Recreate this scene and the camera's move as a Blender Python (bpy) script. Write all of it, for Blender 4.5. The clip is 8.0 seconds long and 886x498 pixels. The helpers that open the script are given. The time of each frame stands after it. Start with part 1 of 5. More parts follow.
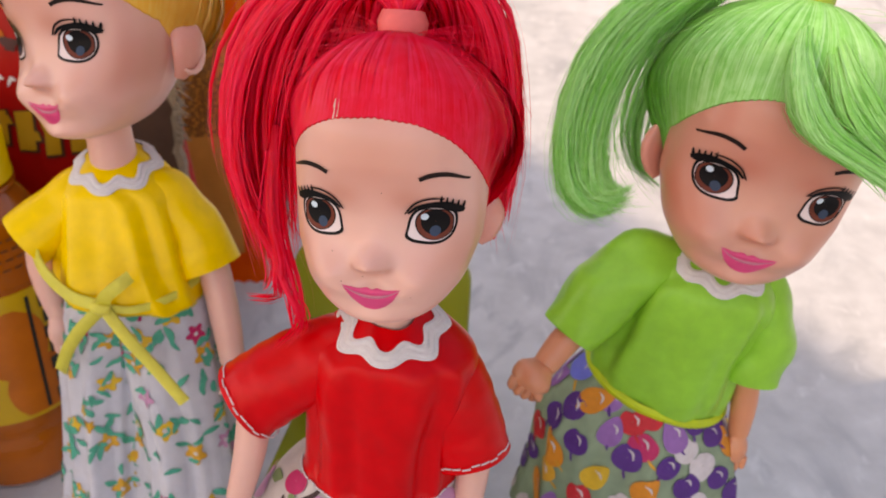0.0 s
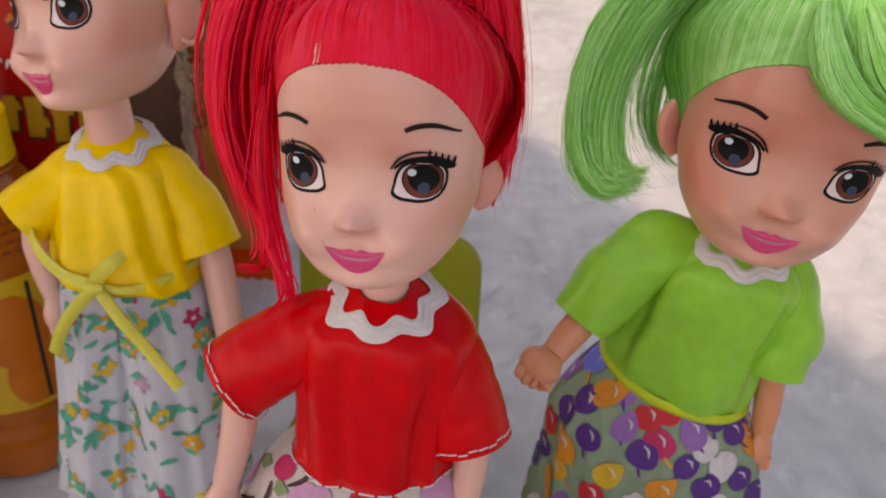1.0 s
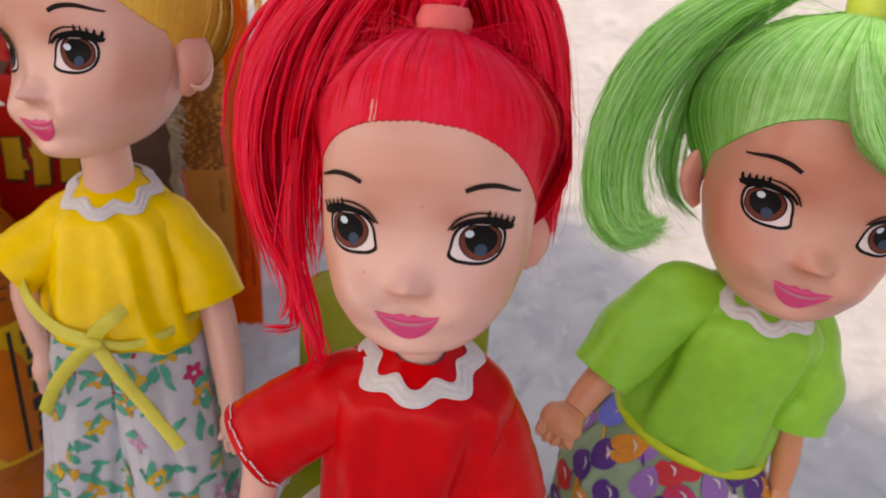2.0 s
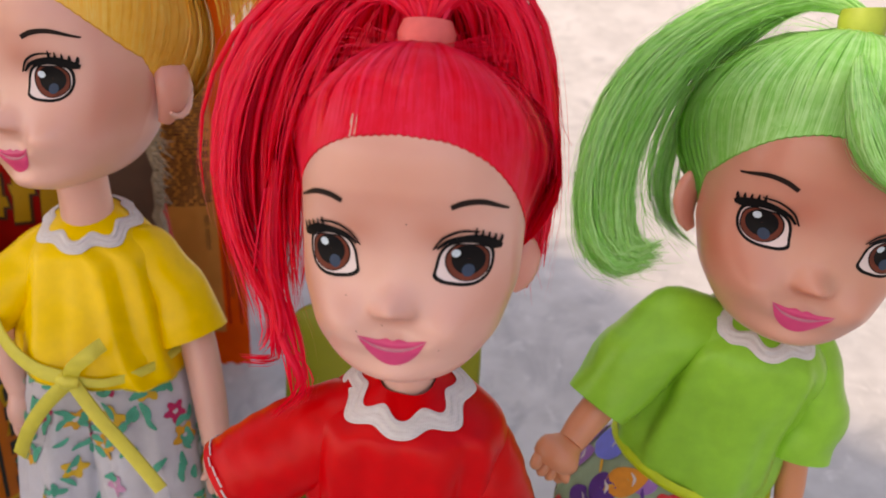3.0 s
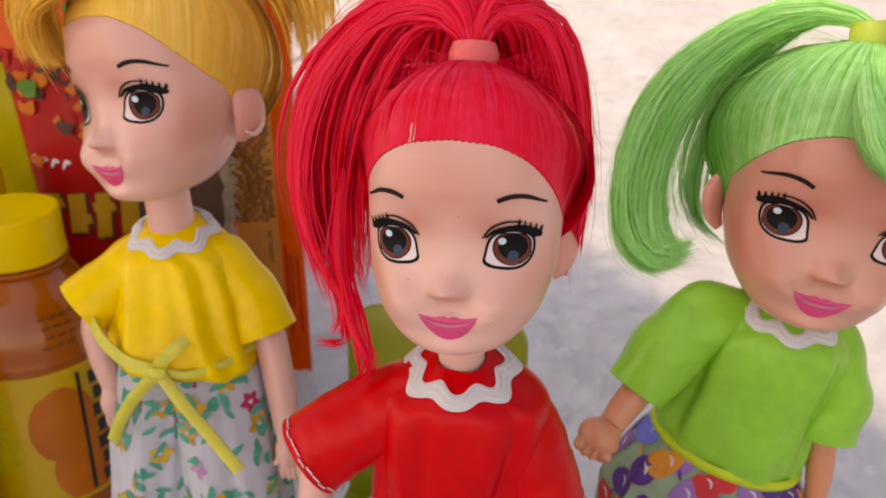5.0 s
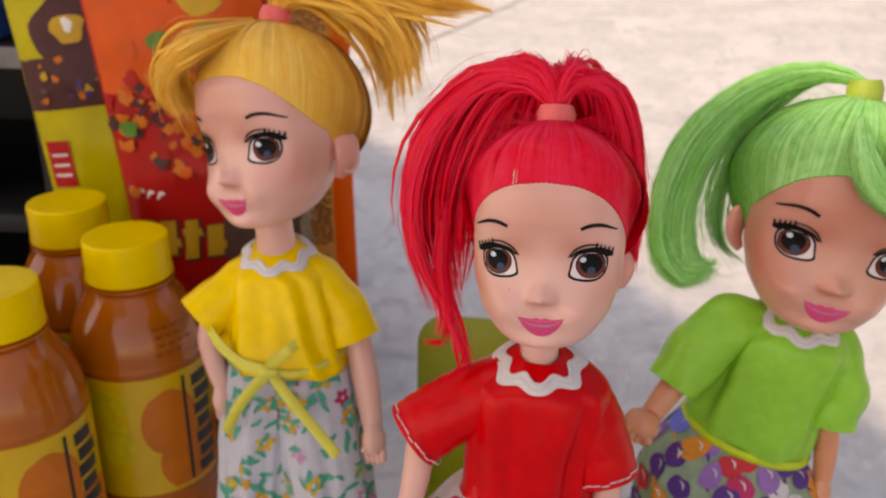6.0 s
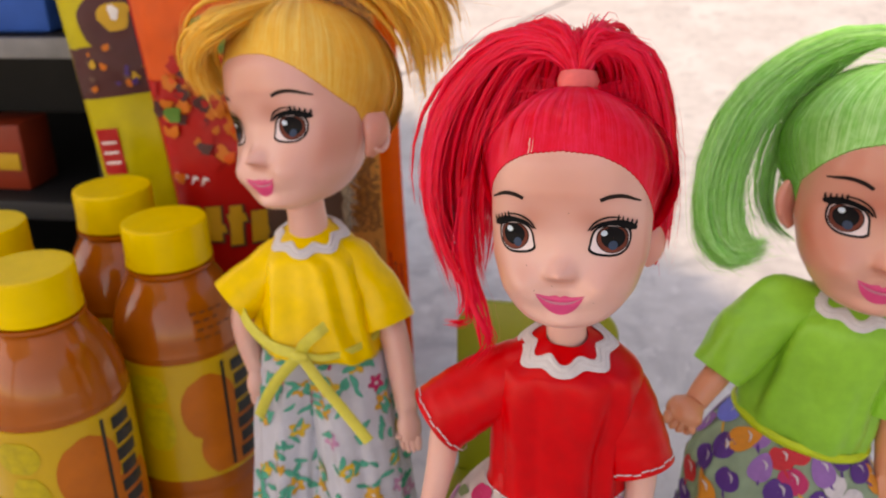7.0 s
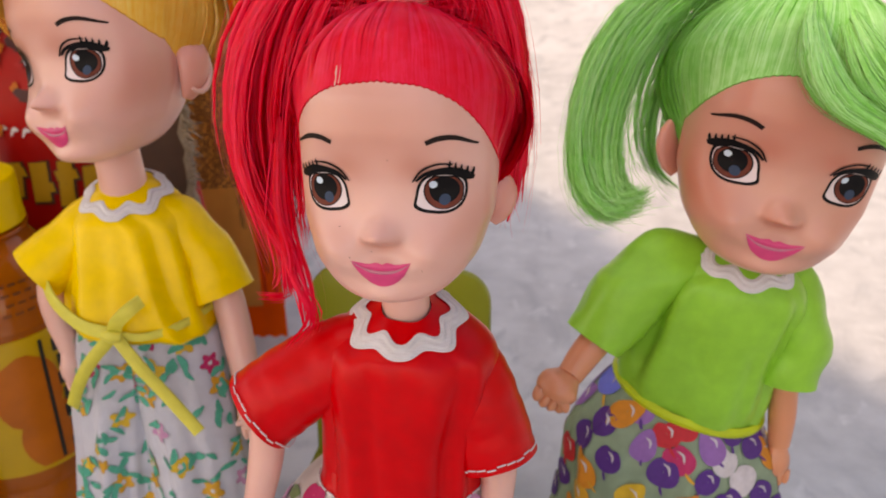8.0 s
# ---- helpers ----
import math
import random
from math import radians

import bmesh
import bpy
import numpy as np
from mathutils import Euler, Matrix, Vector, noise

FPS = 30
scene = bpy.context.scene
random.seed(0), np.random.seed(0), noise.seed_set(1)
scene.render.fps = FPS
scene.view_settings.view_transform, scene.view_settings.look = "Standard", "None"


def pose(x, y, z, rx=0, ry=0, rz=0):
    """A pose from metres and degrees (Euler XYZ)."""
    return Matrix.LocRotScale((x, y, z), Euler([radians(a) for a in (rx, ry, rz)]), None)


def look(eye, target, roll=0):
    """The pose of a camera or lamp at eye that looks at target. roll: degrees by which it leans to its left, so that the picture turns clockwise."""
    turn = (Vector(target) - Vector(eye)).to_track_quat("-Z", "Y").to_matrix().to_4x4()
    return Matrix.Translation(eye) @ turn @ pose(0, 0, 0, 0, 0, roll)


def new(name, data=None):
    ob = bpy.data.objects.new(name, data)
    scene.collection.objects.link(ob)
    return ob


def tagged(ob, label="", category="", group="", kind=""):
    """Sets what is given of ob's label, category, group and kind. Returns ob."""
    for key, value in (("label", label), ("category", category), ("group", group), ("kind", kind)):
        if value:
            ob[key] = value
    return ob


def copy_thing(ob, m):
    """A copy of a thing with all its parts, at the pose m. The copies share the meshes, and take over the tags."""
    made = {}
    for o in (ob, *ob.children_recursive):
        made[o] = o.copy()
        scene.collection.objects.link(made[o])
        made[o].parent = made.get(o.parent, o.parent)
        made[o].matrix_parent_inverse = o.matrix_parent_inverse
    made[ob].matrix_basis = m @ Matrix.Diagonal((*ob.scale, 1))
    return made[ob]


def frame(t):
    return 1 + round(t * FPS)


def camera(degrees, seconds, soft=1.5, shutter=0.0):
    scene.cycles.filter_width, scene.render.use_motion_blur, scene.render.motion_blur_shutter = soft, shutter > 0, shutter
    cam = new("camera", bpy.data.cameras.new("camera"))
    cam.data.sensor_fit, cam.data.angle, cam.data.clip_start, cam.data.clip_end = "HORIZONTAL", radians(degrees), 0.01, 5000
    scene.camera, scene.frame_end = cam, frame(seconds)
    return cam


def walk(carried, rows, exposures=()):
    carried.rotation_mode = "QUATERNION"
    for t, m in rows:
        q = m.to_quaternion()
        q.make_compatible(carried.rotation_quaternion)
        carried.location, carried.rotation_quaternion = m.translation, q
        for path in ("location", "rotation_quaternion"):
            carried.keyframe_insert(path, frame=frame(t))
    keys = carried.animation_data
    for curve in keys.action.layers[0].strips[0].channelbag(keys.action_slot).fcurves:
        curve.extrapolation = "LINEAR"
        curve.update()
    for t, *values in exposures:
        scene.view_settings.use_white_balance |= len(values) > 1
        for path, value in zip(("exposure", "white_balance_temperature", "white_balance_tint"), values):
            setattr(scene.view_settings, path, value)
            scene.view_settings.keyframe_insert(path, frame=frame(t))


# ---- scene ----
cam = camera(50.00, 8.0, 1.8)
cam.data.dof.use_dof, cam.data.dof.focus_distance, cam.data.dof.aperture_fstop = True, 0.2, 26.0
PATH = [
    (0, 0.03234, -0.17580, 0.27958, 59.335, -1.599, 6.586),
    (0.3, 0.02692, -0.17354, 0.26313, 58.347, -1.047, 5.079),
    (0.5, 0.02755, -0.17797, 0.26249, 58.432, -0.945, 6.127),
    (1, 0.04081, -0.16889, 0.26333, 60.505, -1.073, 8.780),
    (1.5, 0.03072, -0.15434, 0.24901, 60.828, -0.907, 7.526),
    (2, 0.01985, -0.16162, 0.26383, 62.492, -2.555, 5.897),
    (3.5, 0.02169, -0.15453, 0.25488, 65.341, -1.311, 4.994),
    (4, 0.02244, -0.16278, 0.25650, 64.883, -0.329, 5.396),
    (4.5, 0.02370, -0.16687, 0.25824, 65.063, 0.096, 6.663),
    (4.7, 0.02714, -0.16768, 0.25739, 65.430, 0.260, 7.653),
    (5.8, 0.00460, -0.23608, 0.28278, 68.521, -0.849, 6.394),
    (6, 0.00502, -0.23526, 0.28261, 67.750, 0.071, 7.119),
    (6.5, 0.00945, -0.23172, 0.27980, 67.493, 1.386, 9.139),
    (7, 0.01988, -0.22477, 0.27344, 67.569, 2.149, 11.496),
    (7.5, 0.03469, -0.20921, 0.26645, 66.537, 1.787, 9.912),
    (8, 0.03539, -0.18007, 0.25595, 64.679, 1.324, 6.674),
]
LIGHT = [(0.0, 1.35, 9500, 25), (0.5, 1.0, 9500, 25), (1.0, 1.02, 9500, 25), (2.0, 1.16, 9500, 25), (3.5, 1.23, 9800, 25), (4.5, 1.32, 9900, 25), (6.0, 1.14, 9900, 25), (7.0, 1.29, 9900, 25), (7.5, 1.33, 9900, 25), (8.0, 1.29, 9900, 25)]
walk(cam, [(t, pose(*row)) for t, *row in PATH], LIGHT)

# ---- light ----
world = bpy.data.worlds.new("sky")
scene.world = world
world.use_nodes = True
wn = world.node_tree.nodes
sky = wn.new("ShaderNodeTexSky")
sky.sky_type, sky.sun_disc = "NISHITA", False
SUN_AZ, SUN_EL = radians(-128), radians(50)
sky.sun_elevation, sky.sun_rotation = SUN_EL, SUN_AZ
world.node_tree.links.new(sky.outputs[0], wn["Background"].inputs[0])
wn["Background"].inputs[1].default_value = 0.15
sun_dir = Vector((math.sin(SUN_AZ) * math.cos(SUN_EL), math.cos(SUN_AZ) * math.cos(SUN_EL), math.sin(SUN_EL)))
sun = new("sun", bpy.data.lights.new("sun", "SUN"))
sun.data.energy, sun.data.angle, sun.data.color = 1.10, radians(1.3), (1.0, 0.95, 0.87)
sun.matrix_world = look(sun_dir * 5, (0, 0, 0))

MM = 0.001


# ---- materials ----
def material(name, color, rough=0.5, vary=0.12, scale=300.0, bump=0.1, bump_scale=None, metal=0.0, coat=0.0, sheen=0.0,
             sub=0.0, trans=0.0, island=0.0, second=None, weave=0.0, spec=0.5, ior=1.45):
    """A principled surface with colour variation at two scales, fine bump and, for strands and pieces, a tint for each island."""
    m = bpy.data.materials.new(name)
    m.use_nodes = True
    nt = m.node_tree
    b = nt.nodes["Principled BSDF"]
    tc = nt.nodes.new("ShaderNodeTexCoord")
    big = nt.nodes.new("ShaderNodeTexNoise")
    big.inputs["Scale"].default_value, big.inputs["Detail"].default_value = scale * 0.12, 3
    small = nt.nodes.new("ShaderNodeTexNoise")
    small.inputs["Scale"].default_value, small.inputs["Detail"].default_value = scale, 4
    nt.links.new(tc.outputs["Object"], big.inputs["Vector"])
    nt.links.new(tc.outputs["Object"], small.inputs["Vector"])
    add = nt.nodes.new("ShaderNodeMath")
    add.operation = "ADD"
    nt.links.new(big.outputs[0], add.inputs[0])
    nt.links.new(small.outputs[0], add.inputs[1])
    last = add.outputs[0]
    if island:
        geo = nt.nodes.new("ShaderNodeNewGeometry")
        mad = nt.nodes.new("ShaderNodeMath")
        mad.operation = "MULTIPLY_ADD"
        mad.inputs[1].default_value = island
        nt.links.new(geo.outputs["Random Per Island"], mad.inputs[0])
        nt.links.new(last, mad.inputs[2])
        last = mad.outputs[0]
    ramp = nt.nodes.new("ShaderNodeMapRange")
    ramp.inputs[1].default_value, ramp.inputs[2].default_value = 0.7, 1.3 + island
    nt.links.new(last, ramp.inputs[0])
    mix = nt.nodes.new("ShaderNodeMix")
    mix.data_type = "RGBA"
    c = Vector(color)
    low = c * (1 - vary)
    high = Vector(second) if second else c * (1 + vary)
    mix.inputs[6].default_value = (*low, 1)
    mix.inputs[7].default_value = (*(min(v, 1.0) for v in high), 1)
    nt.links.new(ramp.outputs[0], mix.inputs[0])
    nt.links.new(mix.outputs[2], b.inputs["Base Color"])
    b.inputs["Roughness"].default_value = rough
    b.inputs["Metallic"].default_value = metal
    b.inputs["Coat Weight"].default_value = coat
    b.inputs["Coat Roughness"].default_value = 0.15
    b.inputs["Sheen Weight"].default_value = sheen
    b.inputs["Subsurface Weight"].default_value = sub
    b.inputs["Subsurface Radius"].default_value = (0.004, 0.0018, 0.001)
    b.inputs["Subsurface Scale"].default_value = 1.0
    b.inputs["Transmission Weight"].default_value = trans
    b.inputs["Specular IOR Level"].default_value = spec
    b.inputs["IOR"].default_value = ior
    if bump:
        bn = nt.nodes.new("ShaderNodeBump")
        bn.inputs["Strength"].default_value, bn.inputs["Distance"].default_value = bump, 0.0004
        fine = nt.nodes.new("ShaderNodeTexNoise")
        fine.inputs["Scale"].default_value, fine.inputs["Detail"].default_value = bump_scale or scale * 2, 3
        nt.links.new(tc.outputs["Object"], fine.inputs["Vector"])
        src = fine.outputs[0]
        if weave:
            wav = [nt.nodes.new("ShaderNodeTexWave") for _ in range(2)]
            for w, axis in zip(wav, ("X", "Z")):
                w.bands_direction = axis
                w.inputs["Scale"].default_value = weave
                nt.links.new(tc.outputs["Object"], w.inputs["Vector"])
            mul = nt.nodes.new("ShaderNodeMath")
            mul.operation = "ADD"
            nt.links.new(wav[0].outputs[1], mul.inputs[0])
            nt.links.new(wav[1].outputs[1], mul.inputs[1])
            sm = nt.nodes.new("ShaderNodeMath")
            sm.operation = "ADD"
            nt.links.new(mul.outputs[0], sm.inputs[0])
            nt.links.new(fine.outputs[0], sm.inputs[1])
            src = sm.outputs[0]
        nt.links.new(src, bn.inputs["Height"])
        nt.links.new(bn.outputs[0], b.inputs["Normal"])
    return m


def skin_material(name, base, blush_shade):
    """Moulded vinyl with the tan sprayed on lids and cheeks, and shade painted on the forehead (both kept in one mesh
    attribute).
    """
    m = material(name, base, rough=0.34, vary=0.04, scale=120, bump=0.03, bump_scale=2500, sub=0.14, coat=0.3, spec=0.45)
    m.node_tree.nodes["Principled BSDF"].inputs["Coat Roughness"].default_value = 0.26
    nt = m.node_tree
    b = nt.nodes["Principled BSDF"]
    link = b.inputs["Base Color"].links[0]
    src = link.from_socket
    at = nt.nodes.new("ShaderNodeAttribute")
    at.attribute_name = "blush_shade"
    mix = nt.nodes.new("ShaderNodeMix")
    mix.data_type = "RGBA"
    mix.inputs[7].default_value = (*blush_shade, 1)
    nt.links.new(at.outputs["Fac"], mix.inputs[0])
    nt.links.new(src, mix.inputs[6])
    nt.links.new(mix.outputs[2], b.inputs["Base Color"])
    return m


def lets_light(m, glow):
    """Nylon fibre and thin film let light through: part of the surface is translucent."""
    nt = m.node_tree
    p = nt.nodes["Principled BSDF"]
    t = nt.nodes.new("ShaderNodeBsdfTranslucent")
    mix = nt.nodes.new("ShaderNodeMixShader")
    mix.inputs[0].default_value = glow
    nt.links.new(p.inputs["Base Color"].links[0].from_socket, t.inputs["Color"])
    nt.links.new(p.outputs[0], mix.inputs[1])
    nt.links.new(t.outputs[0], mix.inputs[2])
    nt.links.new(mix.outputs[0], nt.nodes["Material Output"].inputs["Surface"])
    return m


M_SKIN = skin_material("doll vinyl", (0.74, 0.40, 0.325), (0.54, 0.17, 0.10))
# a darker copy of the vinyl: the green-haired doll's shade is in its colour
M_SKINSHADE = skin_material("shade-darkened doll vinyl", (0.64, 0.30, 0.215), (0.54, 0.12, 0.06))
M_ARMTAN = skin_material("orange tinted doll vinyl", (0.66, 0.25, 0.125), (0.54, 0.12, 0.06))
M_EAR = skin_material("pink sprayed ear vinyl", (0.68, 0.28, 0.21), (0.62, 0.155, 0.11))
M_BLACK = material("black paint", (0.008, 0.007, 0.007), rough=0.4, bump=0, spec=0.08)
M_BROW = material("brow paint", (0.02, 0.012, 0.01), rough=0.4, bump=0, spec=0.1)
M_IRIS = material("brown iris paint", (0.15, 0.036, 0.022), rough=0.4, bump=0, vary=0.3, spec=0.1)
M_EYEWHITE = material("eye white paint", (0.72, 0.58, 0.56), rough=0.35, bump=0, vary=0.03)
M_BLUESPOT = material("blue grey eye spot paint", (0.035, 0.055, 0.09), rough=0.4, bump=0, spec=0.1)
M_SPARK = material("pale eye dot paint", (0.55, 0.65, 0.72), rough=0.3, bump=0)
M_LIPS = material("pink lip paint", (0.68, 0.055, 0.17), rough=0.28, bump=0, vary=0.08)
M_TEETH = material("pale lip gap paint", (0.52, 0.17, 0.22), rough=0.4, bump=0)
M_LACE = material("white ric-rac trim", (0.64, 0.61, 0.60), rough=0.8, vary=0.06, scale=900, bump=0.2, bump_scale=3000, weave=700)
M_THREAD = material("white thread", (0.64, 0.58, 0.58), rough=0.8, bump=0.3)
H_RED = lets_light(material("red nylon hair", (1.0, 0.003, 0.010), rough=0.30, vary=0.08, scale=400, bump=0, island=0.9, second=(1.0, 0.035, 0.105), spec=0.22), 0.25)
H_GREEN = lets_light(material("green nylon hair", (0.19, 0.80, 0.10), rough=0.30, vary=0.15, scale=400, bump=0, island=0.9, second=(0.62, 1.0, 0.50), spec=0.3), 0.32)
H_YELLOW = lets_light(material("yellow nylon hair", (1.0, 0.51, 0.045), rough=0.32, vary=0.02, scale=400, bump=0, island=0.9, second=(1.0, 0.70, 0.18), spec=0.3), 0.22)
M_BAND = material("coral rubber hair band", (0.75, 0.12, 0.11), rough=0.5, bump=0.1)
M_BANDG = material("olive rubber hair band", (0.30, 0.40, 0.05), rough=0.5, bump=0.1)
C_RED = material("red satin cloth", (0.60, 0.002, 0.004), rough=0.30, vary=0.12, scale=200, bump=0.05, bump_scale=1500, weave=1900, spec=0.2)
C_YEL = material("yellow satin cloth", (0.84, 0.535, 0.004), rough=0.33, vary=0.10, scale=200, bump=0.05, bump_scale=1500, weave=1900, spec=0.32)
C_GRN = material("lime green satin cloth", (0.205, 0.51, 0.045), rough=0.33, vary=0.12, scale=200, bump=0.05, bump_scale=1500, weave=1900, spec=0.32)
C_RIB = material("pale yellow ribbon", (0.64, 0.57, 0.07), rough=0.38, vary=0.08, scale=300, bump=0.3, weave=700)
C_RIBG = material("bright lime ribbon", (0.44, 0.56, 0.015), rough=0.4, vary=0.1, scale=300, bump=0.3, weave=700)
C_WHITE = material("white floral gauze", (0.63, 0.62, 0.67), rough=0.75, vary=0.07, scale=250, bump=0.5, weave=1300)
C_SAGE = material("sage fruit print cloth", (0.215, 0.30, 0.19), rough=0.5, vary=0.15, scale=200, bump=0.3, weave=1500)
C_CREAM = material("cream heart print cloth", (0.58, 0.50, 0.46), rough=0.6, vary=0.08, scale=200, bump=0.3, weave=1500)


def ink(name, color):
    return material("printed " + name, tuple(0.82 * v for v in color), rough=0.55, vary=0.12, scale=500, bump=0.25, weave=1500)


INK = {k: ink(k, v) for k, v in {
    "purple": (0.10, 0.02, 0.22), "violet": (0.33, 0.14, 0.42), "orange": (0.80, 0.27, 0.02), "gold": (0.80, 0.48, 0.03),
    "red": (0.68, 0.02, 0.03), "pale": (0.68, 0.62, 0.62), "teal": (0.03, 0.42, 0.28), "amber": (0.78, 0.38, 0.03),
    "pink": (0.66, 0.30, 0.48), "crimson": (0.60, 0.02, 0.12), "brown": (0.05, 0.015, 0.012), "blue": (0.16, 0.20, 0.75),
    "leaf": (0.22, 0.30, 0.12), "lemon": (0.80, 0.68, 0.05)}.items()}


# ---- mesh building ----
class Build:
    """Collects grids, tubes and patches, in millimetres, into one mesh."""

    def __init__(self):
        self.v, self.f, self.mi, self.mats, self.blush_shade, self.facets = [], [], [], [], {}, []

    def slot(self, mat):
        if mat not in self.mats:
            self.mats.append(mat)
        return self.mats.index(mat)

    def grid(self, pts, mat, wrap=False):
        """A sheet through rows of points; wrap joins each row's end to its start."""
        n, w, s = len(self.v), len(pts[0]), self.slot(mat)
        for row in pts:
            self.v.extend(tuple(p) for p in row)
        for i in range(len(pts) - 1):
            for j in range(w if wrap else w - 1):
                k = (j + 1) % w
                self.f.append((n + i * w + j, n + i * w + k, n + (i + 1) * w + k, n + (i + 1) * w + j))
                self.mi.append(s)
        return n

    def move(self, start, by):
        """Shifts all that was added since start."""
        self.v[start:] = [(x + by[0], y + by[1], z + by[2]) for x, y, z in self.v[start:]]

    def cap(self, ring, mat, flip=False):
        n, s = len(self.v), self.slot(mat)
        self.v.extend(tuple(p) for p in ring)
        idx = list(range(n, n + len(ring)))
        self.f.append(tuple(reversed(idx)) if flip else tuple(idx))
        self.mi.append(s)

    def tube(self, path, radii, mat, sides=8, flat=1.0, ends=True, crumple=0.0):
        """A round or flattened tube along a path."""
        path = [Vector(p) for p in path]
        rows, side = [], None
        for i, p in enumerate(path):
            d = (path[min(i + 1, len(path) - 1)] - path[max(i - 1, 0)]).normalized()
            if side is None:
                side = d.orthogonal().normalized()
            side = (side - d * side.dot(d)).normalized()
            up = d.cross(side)
            r = radii[i] if hasattr(radii, "__len__") else radii
            rows.append([p + side * (r * math.cos(a)) + up * (r * flat * math.sin(a)) for a in (2 * math.pi * k / sides for k in range(sides))])
        if crumple:
            for p, row in zip(path, rows):
                for k, q in enumerate(row):
                    row[k] = q + (q - p).normalized() * crumple * (noise.noise(q * 0.07) + 0.3 * noise.noise(q * 0.16))
        first = len(self.f)
        self.grid(rows, mat, wrap=True)
        if sides == 3:
            self.facets.append((first, len(self.f)))
        if ends:
            self.cap(rows[0], mat, True)
            self.cap(rows[-1], mat)

    def strand(self, path, outs, widths, mat):
        """A flat lock of hair along a path, its face turned outwards."""
        rows = []
        for i, (p, o, w) in enumerate(zip(path, outs, widths)):
            d = path[min(i + 1, len(path) - 1)] - path[max(i - 1, 0)]
            side = d.cross(o)
            side = side.normalized() * (w / 2) if side.length > 1e-6 else Vector((w / 2, 0, 0))
            rows.append((p - side, p + side))
        self.grid(rows, mat)

    def finish(self, name, base, smooth=True):
        """Links the mesh as an object that stands at base (metres)."""
        me = bpy.data.meshes.new(name)
        b = Vector(base)
        me.from_pydata([Vector(p) * MM - b for p in self.v], [], self.f)
        for m in self.mats:
            me.materials.append(m)
        me.polygons.foreach_set("material_index", self.mi)
        if smooth:
            soft = [True] * len(self.f)
            for i, j in self.facets:
                soft[i:j] = [False] * (j - i)
            me.polygons.foreach_set("use_smooth", soft)
        if self.blush_shade:
            at = me.attributes.new("blush_shade", "FLOAT", "POINT")
            for i, val in self.blush_shade.items():
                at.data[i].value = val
        me.update()
        ob = new(name, me)
        ob.location = b
        return ob


def smooth_curve(points, steps):
    """A Catmull-Rom line through points."""
    p = [Vector(q) for q in points]
    p = [2 * p[0] - p[1]] + p + [2 * p[-1] - p[-2]]
    out, n = [], len(p) - 3
    for k in range(steps):
        x = k / (steps - 1) * n
        i = min(int(x), n - 1)
        t = x - i
        a, b, c, d = p[i:i + 4]
        out.append(0.5 * (2 * b + (c - a) * t + (2 * a - 5 * b + 4 * c - d) * t * t + (3 * b - a - 3 * c + d) * t ** 3))
    return out


def table(zs, vals):
    zz = np.linspace(zs[0], zs[-1], 240)
    vv = np.interp(zz, zs, vals)
    k = np.ones(25) / 25 if len(zs) == 8 else np.ones(11) / 11
    pad = np.pad(vv, len(k) // 2, mode="edge")
    vv2 = np.convolve(pad, k, "valid")
    vv2[0], vv2[-1] = vv[0], vv[-1]
    return lambda z: float(np.interp(z, zz, vv2))


# ---- the doll's head, facing -y, in its own millimetres ----
HZ = (-28.5, -27.9, -26.2, -23.3, -18.6, -10, 0, 10, 18, 25, 30, 33, 34)
head_w = table(HZ, (0, 6.4, 10.8, 14.4, 18.2, 21.2, 21.8, 21.5, 20.5, 17.2, 12.2, 6.5, 0))
head_c = table(HZ, (-11.4, -11.4, -10.4, -8.2, -5.2, -2, 0, 0, 0.5, 1, 1, 1, 1))
head_d = table(HZ, (0, 5.6, 9.6, 13.4, 16.8, 19.6, 21.2, 22.4, 22.0, 19, 13, 7, 0))


head_b = table(HZ, (0, 12.0, 17.0, 19.0, 19.5, 20.0, 20.4, 21.0, 20.4, 18, 13, 7, 0))


def relief(x, z):
    g = lambda cx, cz, sx, sz: math.exp(-((x - cx) / sx) ** 2 - ((z - cz) / sz) ** 2)  # noqa: E731
    out = 5.6 * g(0, -10.6, 3.1, 1.9 if z < -10.6 else 2.6) + 0.6 * g(0, -6, 3.2, 4) + 1.2 * g(0, -18.6, 5.5, 2.2) + 2.2 * g(0, -25.2, 6.0, 2.7)
    out -= 0.5 * g(0, -15.3, 3.5, 1.3) + 0.35 * g(0, -18.4, 5.5, 0.5)
    for s in (-1, 1):
        out += 3.6 * g(s * 10.8, -15.0, 5.6, 4.6) - 2.0 * g(s * 12, -2, 5.8, 4.8) + 0.5 * g(s * 6.8, -18.0, 1.6, 1.6) + 1.3 * g(s * 2.7, -11.5, 1.4, 1.2)
    return out


def face_y(x, z):
    u = min(abs(x) / max(head_w(z), 0.1), 1.0)
    k = max(0.0, 1 - u ** 2.6) ** (1 / 2.6)
    return head_c(z) - head_d(z) * k - relief(x, z) * k


def head_point(az, z, off=0.0):
    x = head_w(z) * math.sin(az)
    y = face_y(x, z) if math.cos(az) > 0 else head_c(z) - head_b(z) * math.cos(az)
    return Vector((x + off * math.sin(az), y - off * math.cos(az), z))


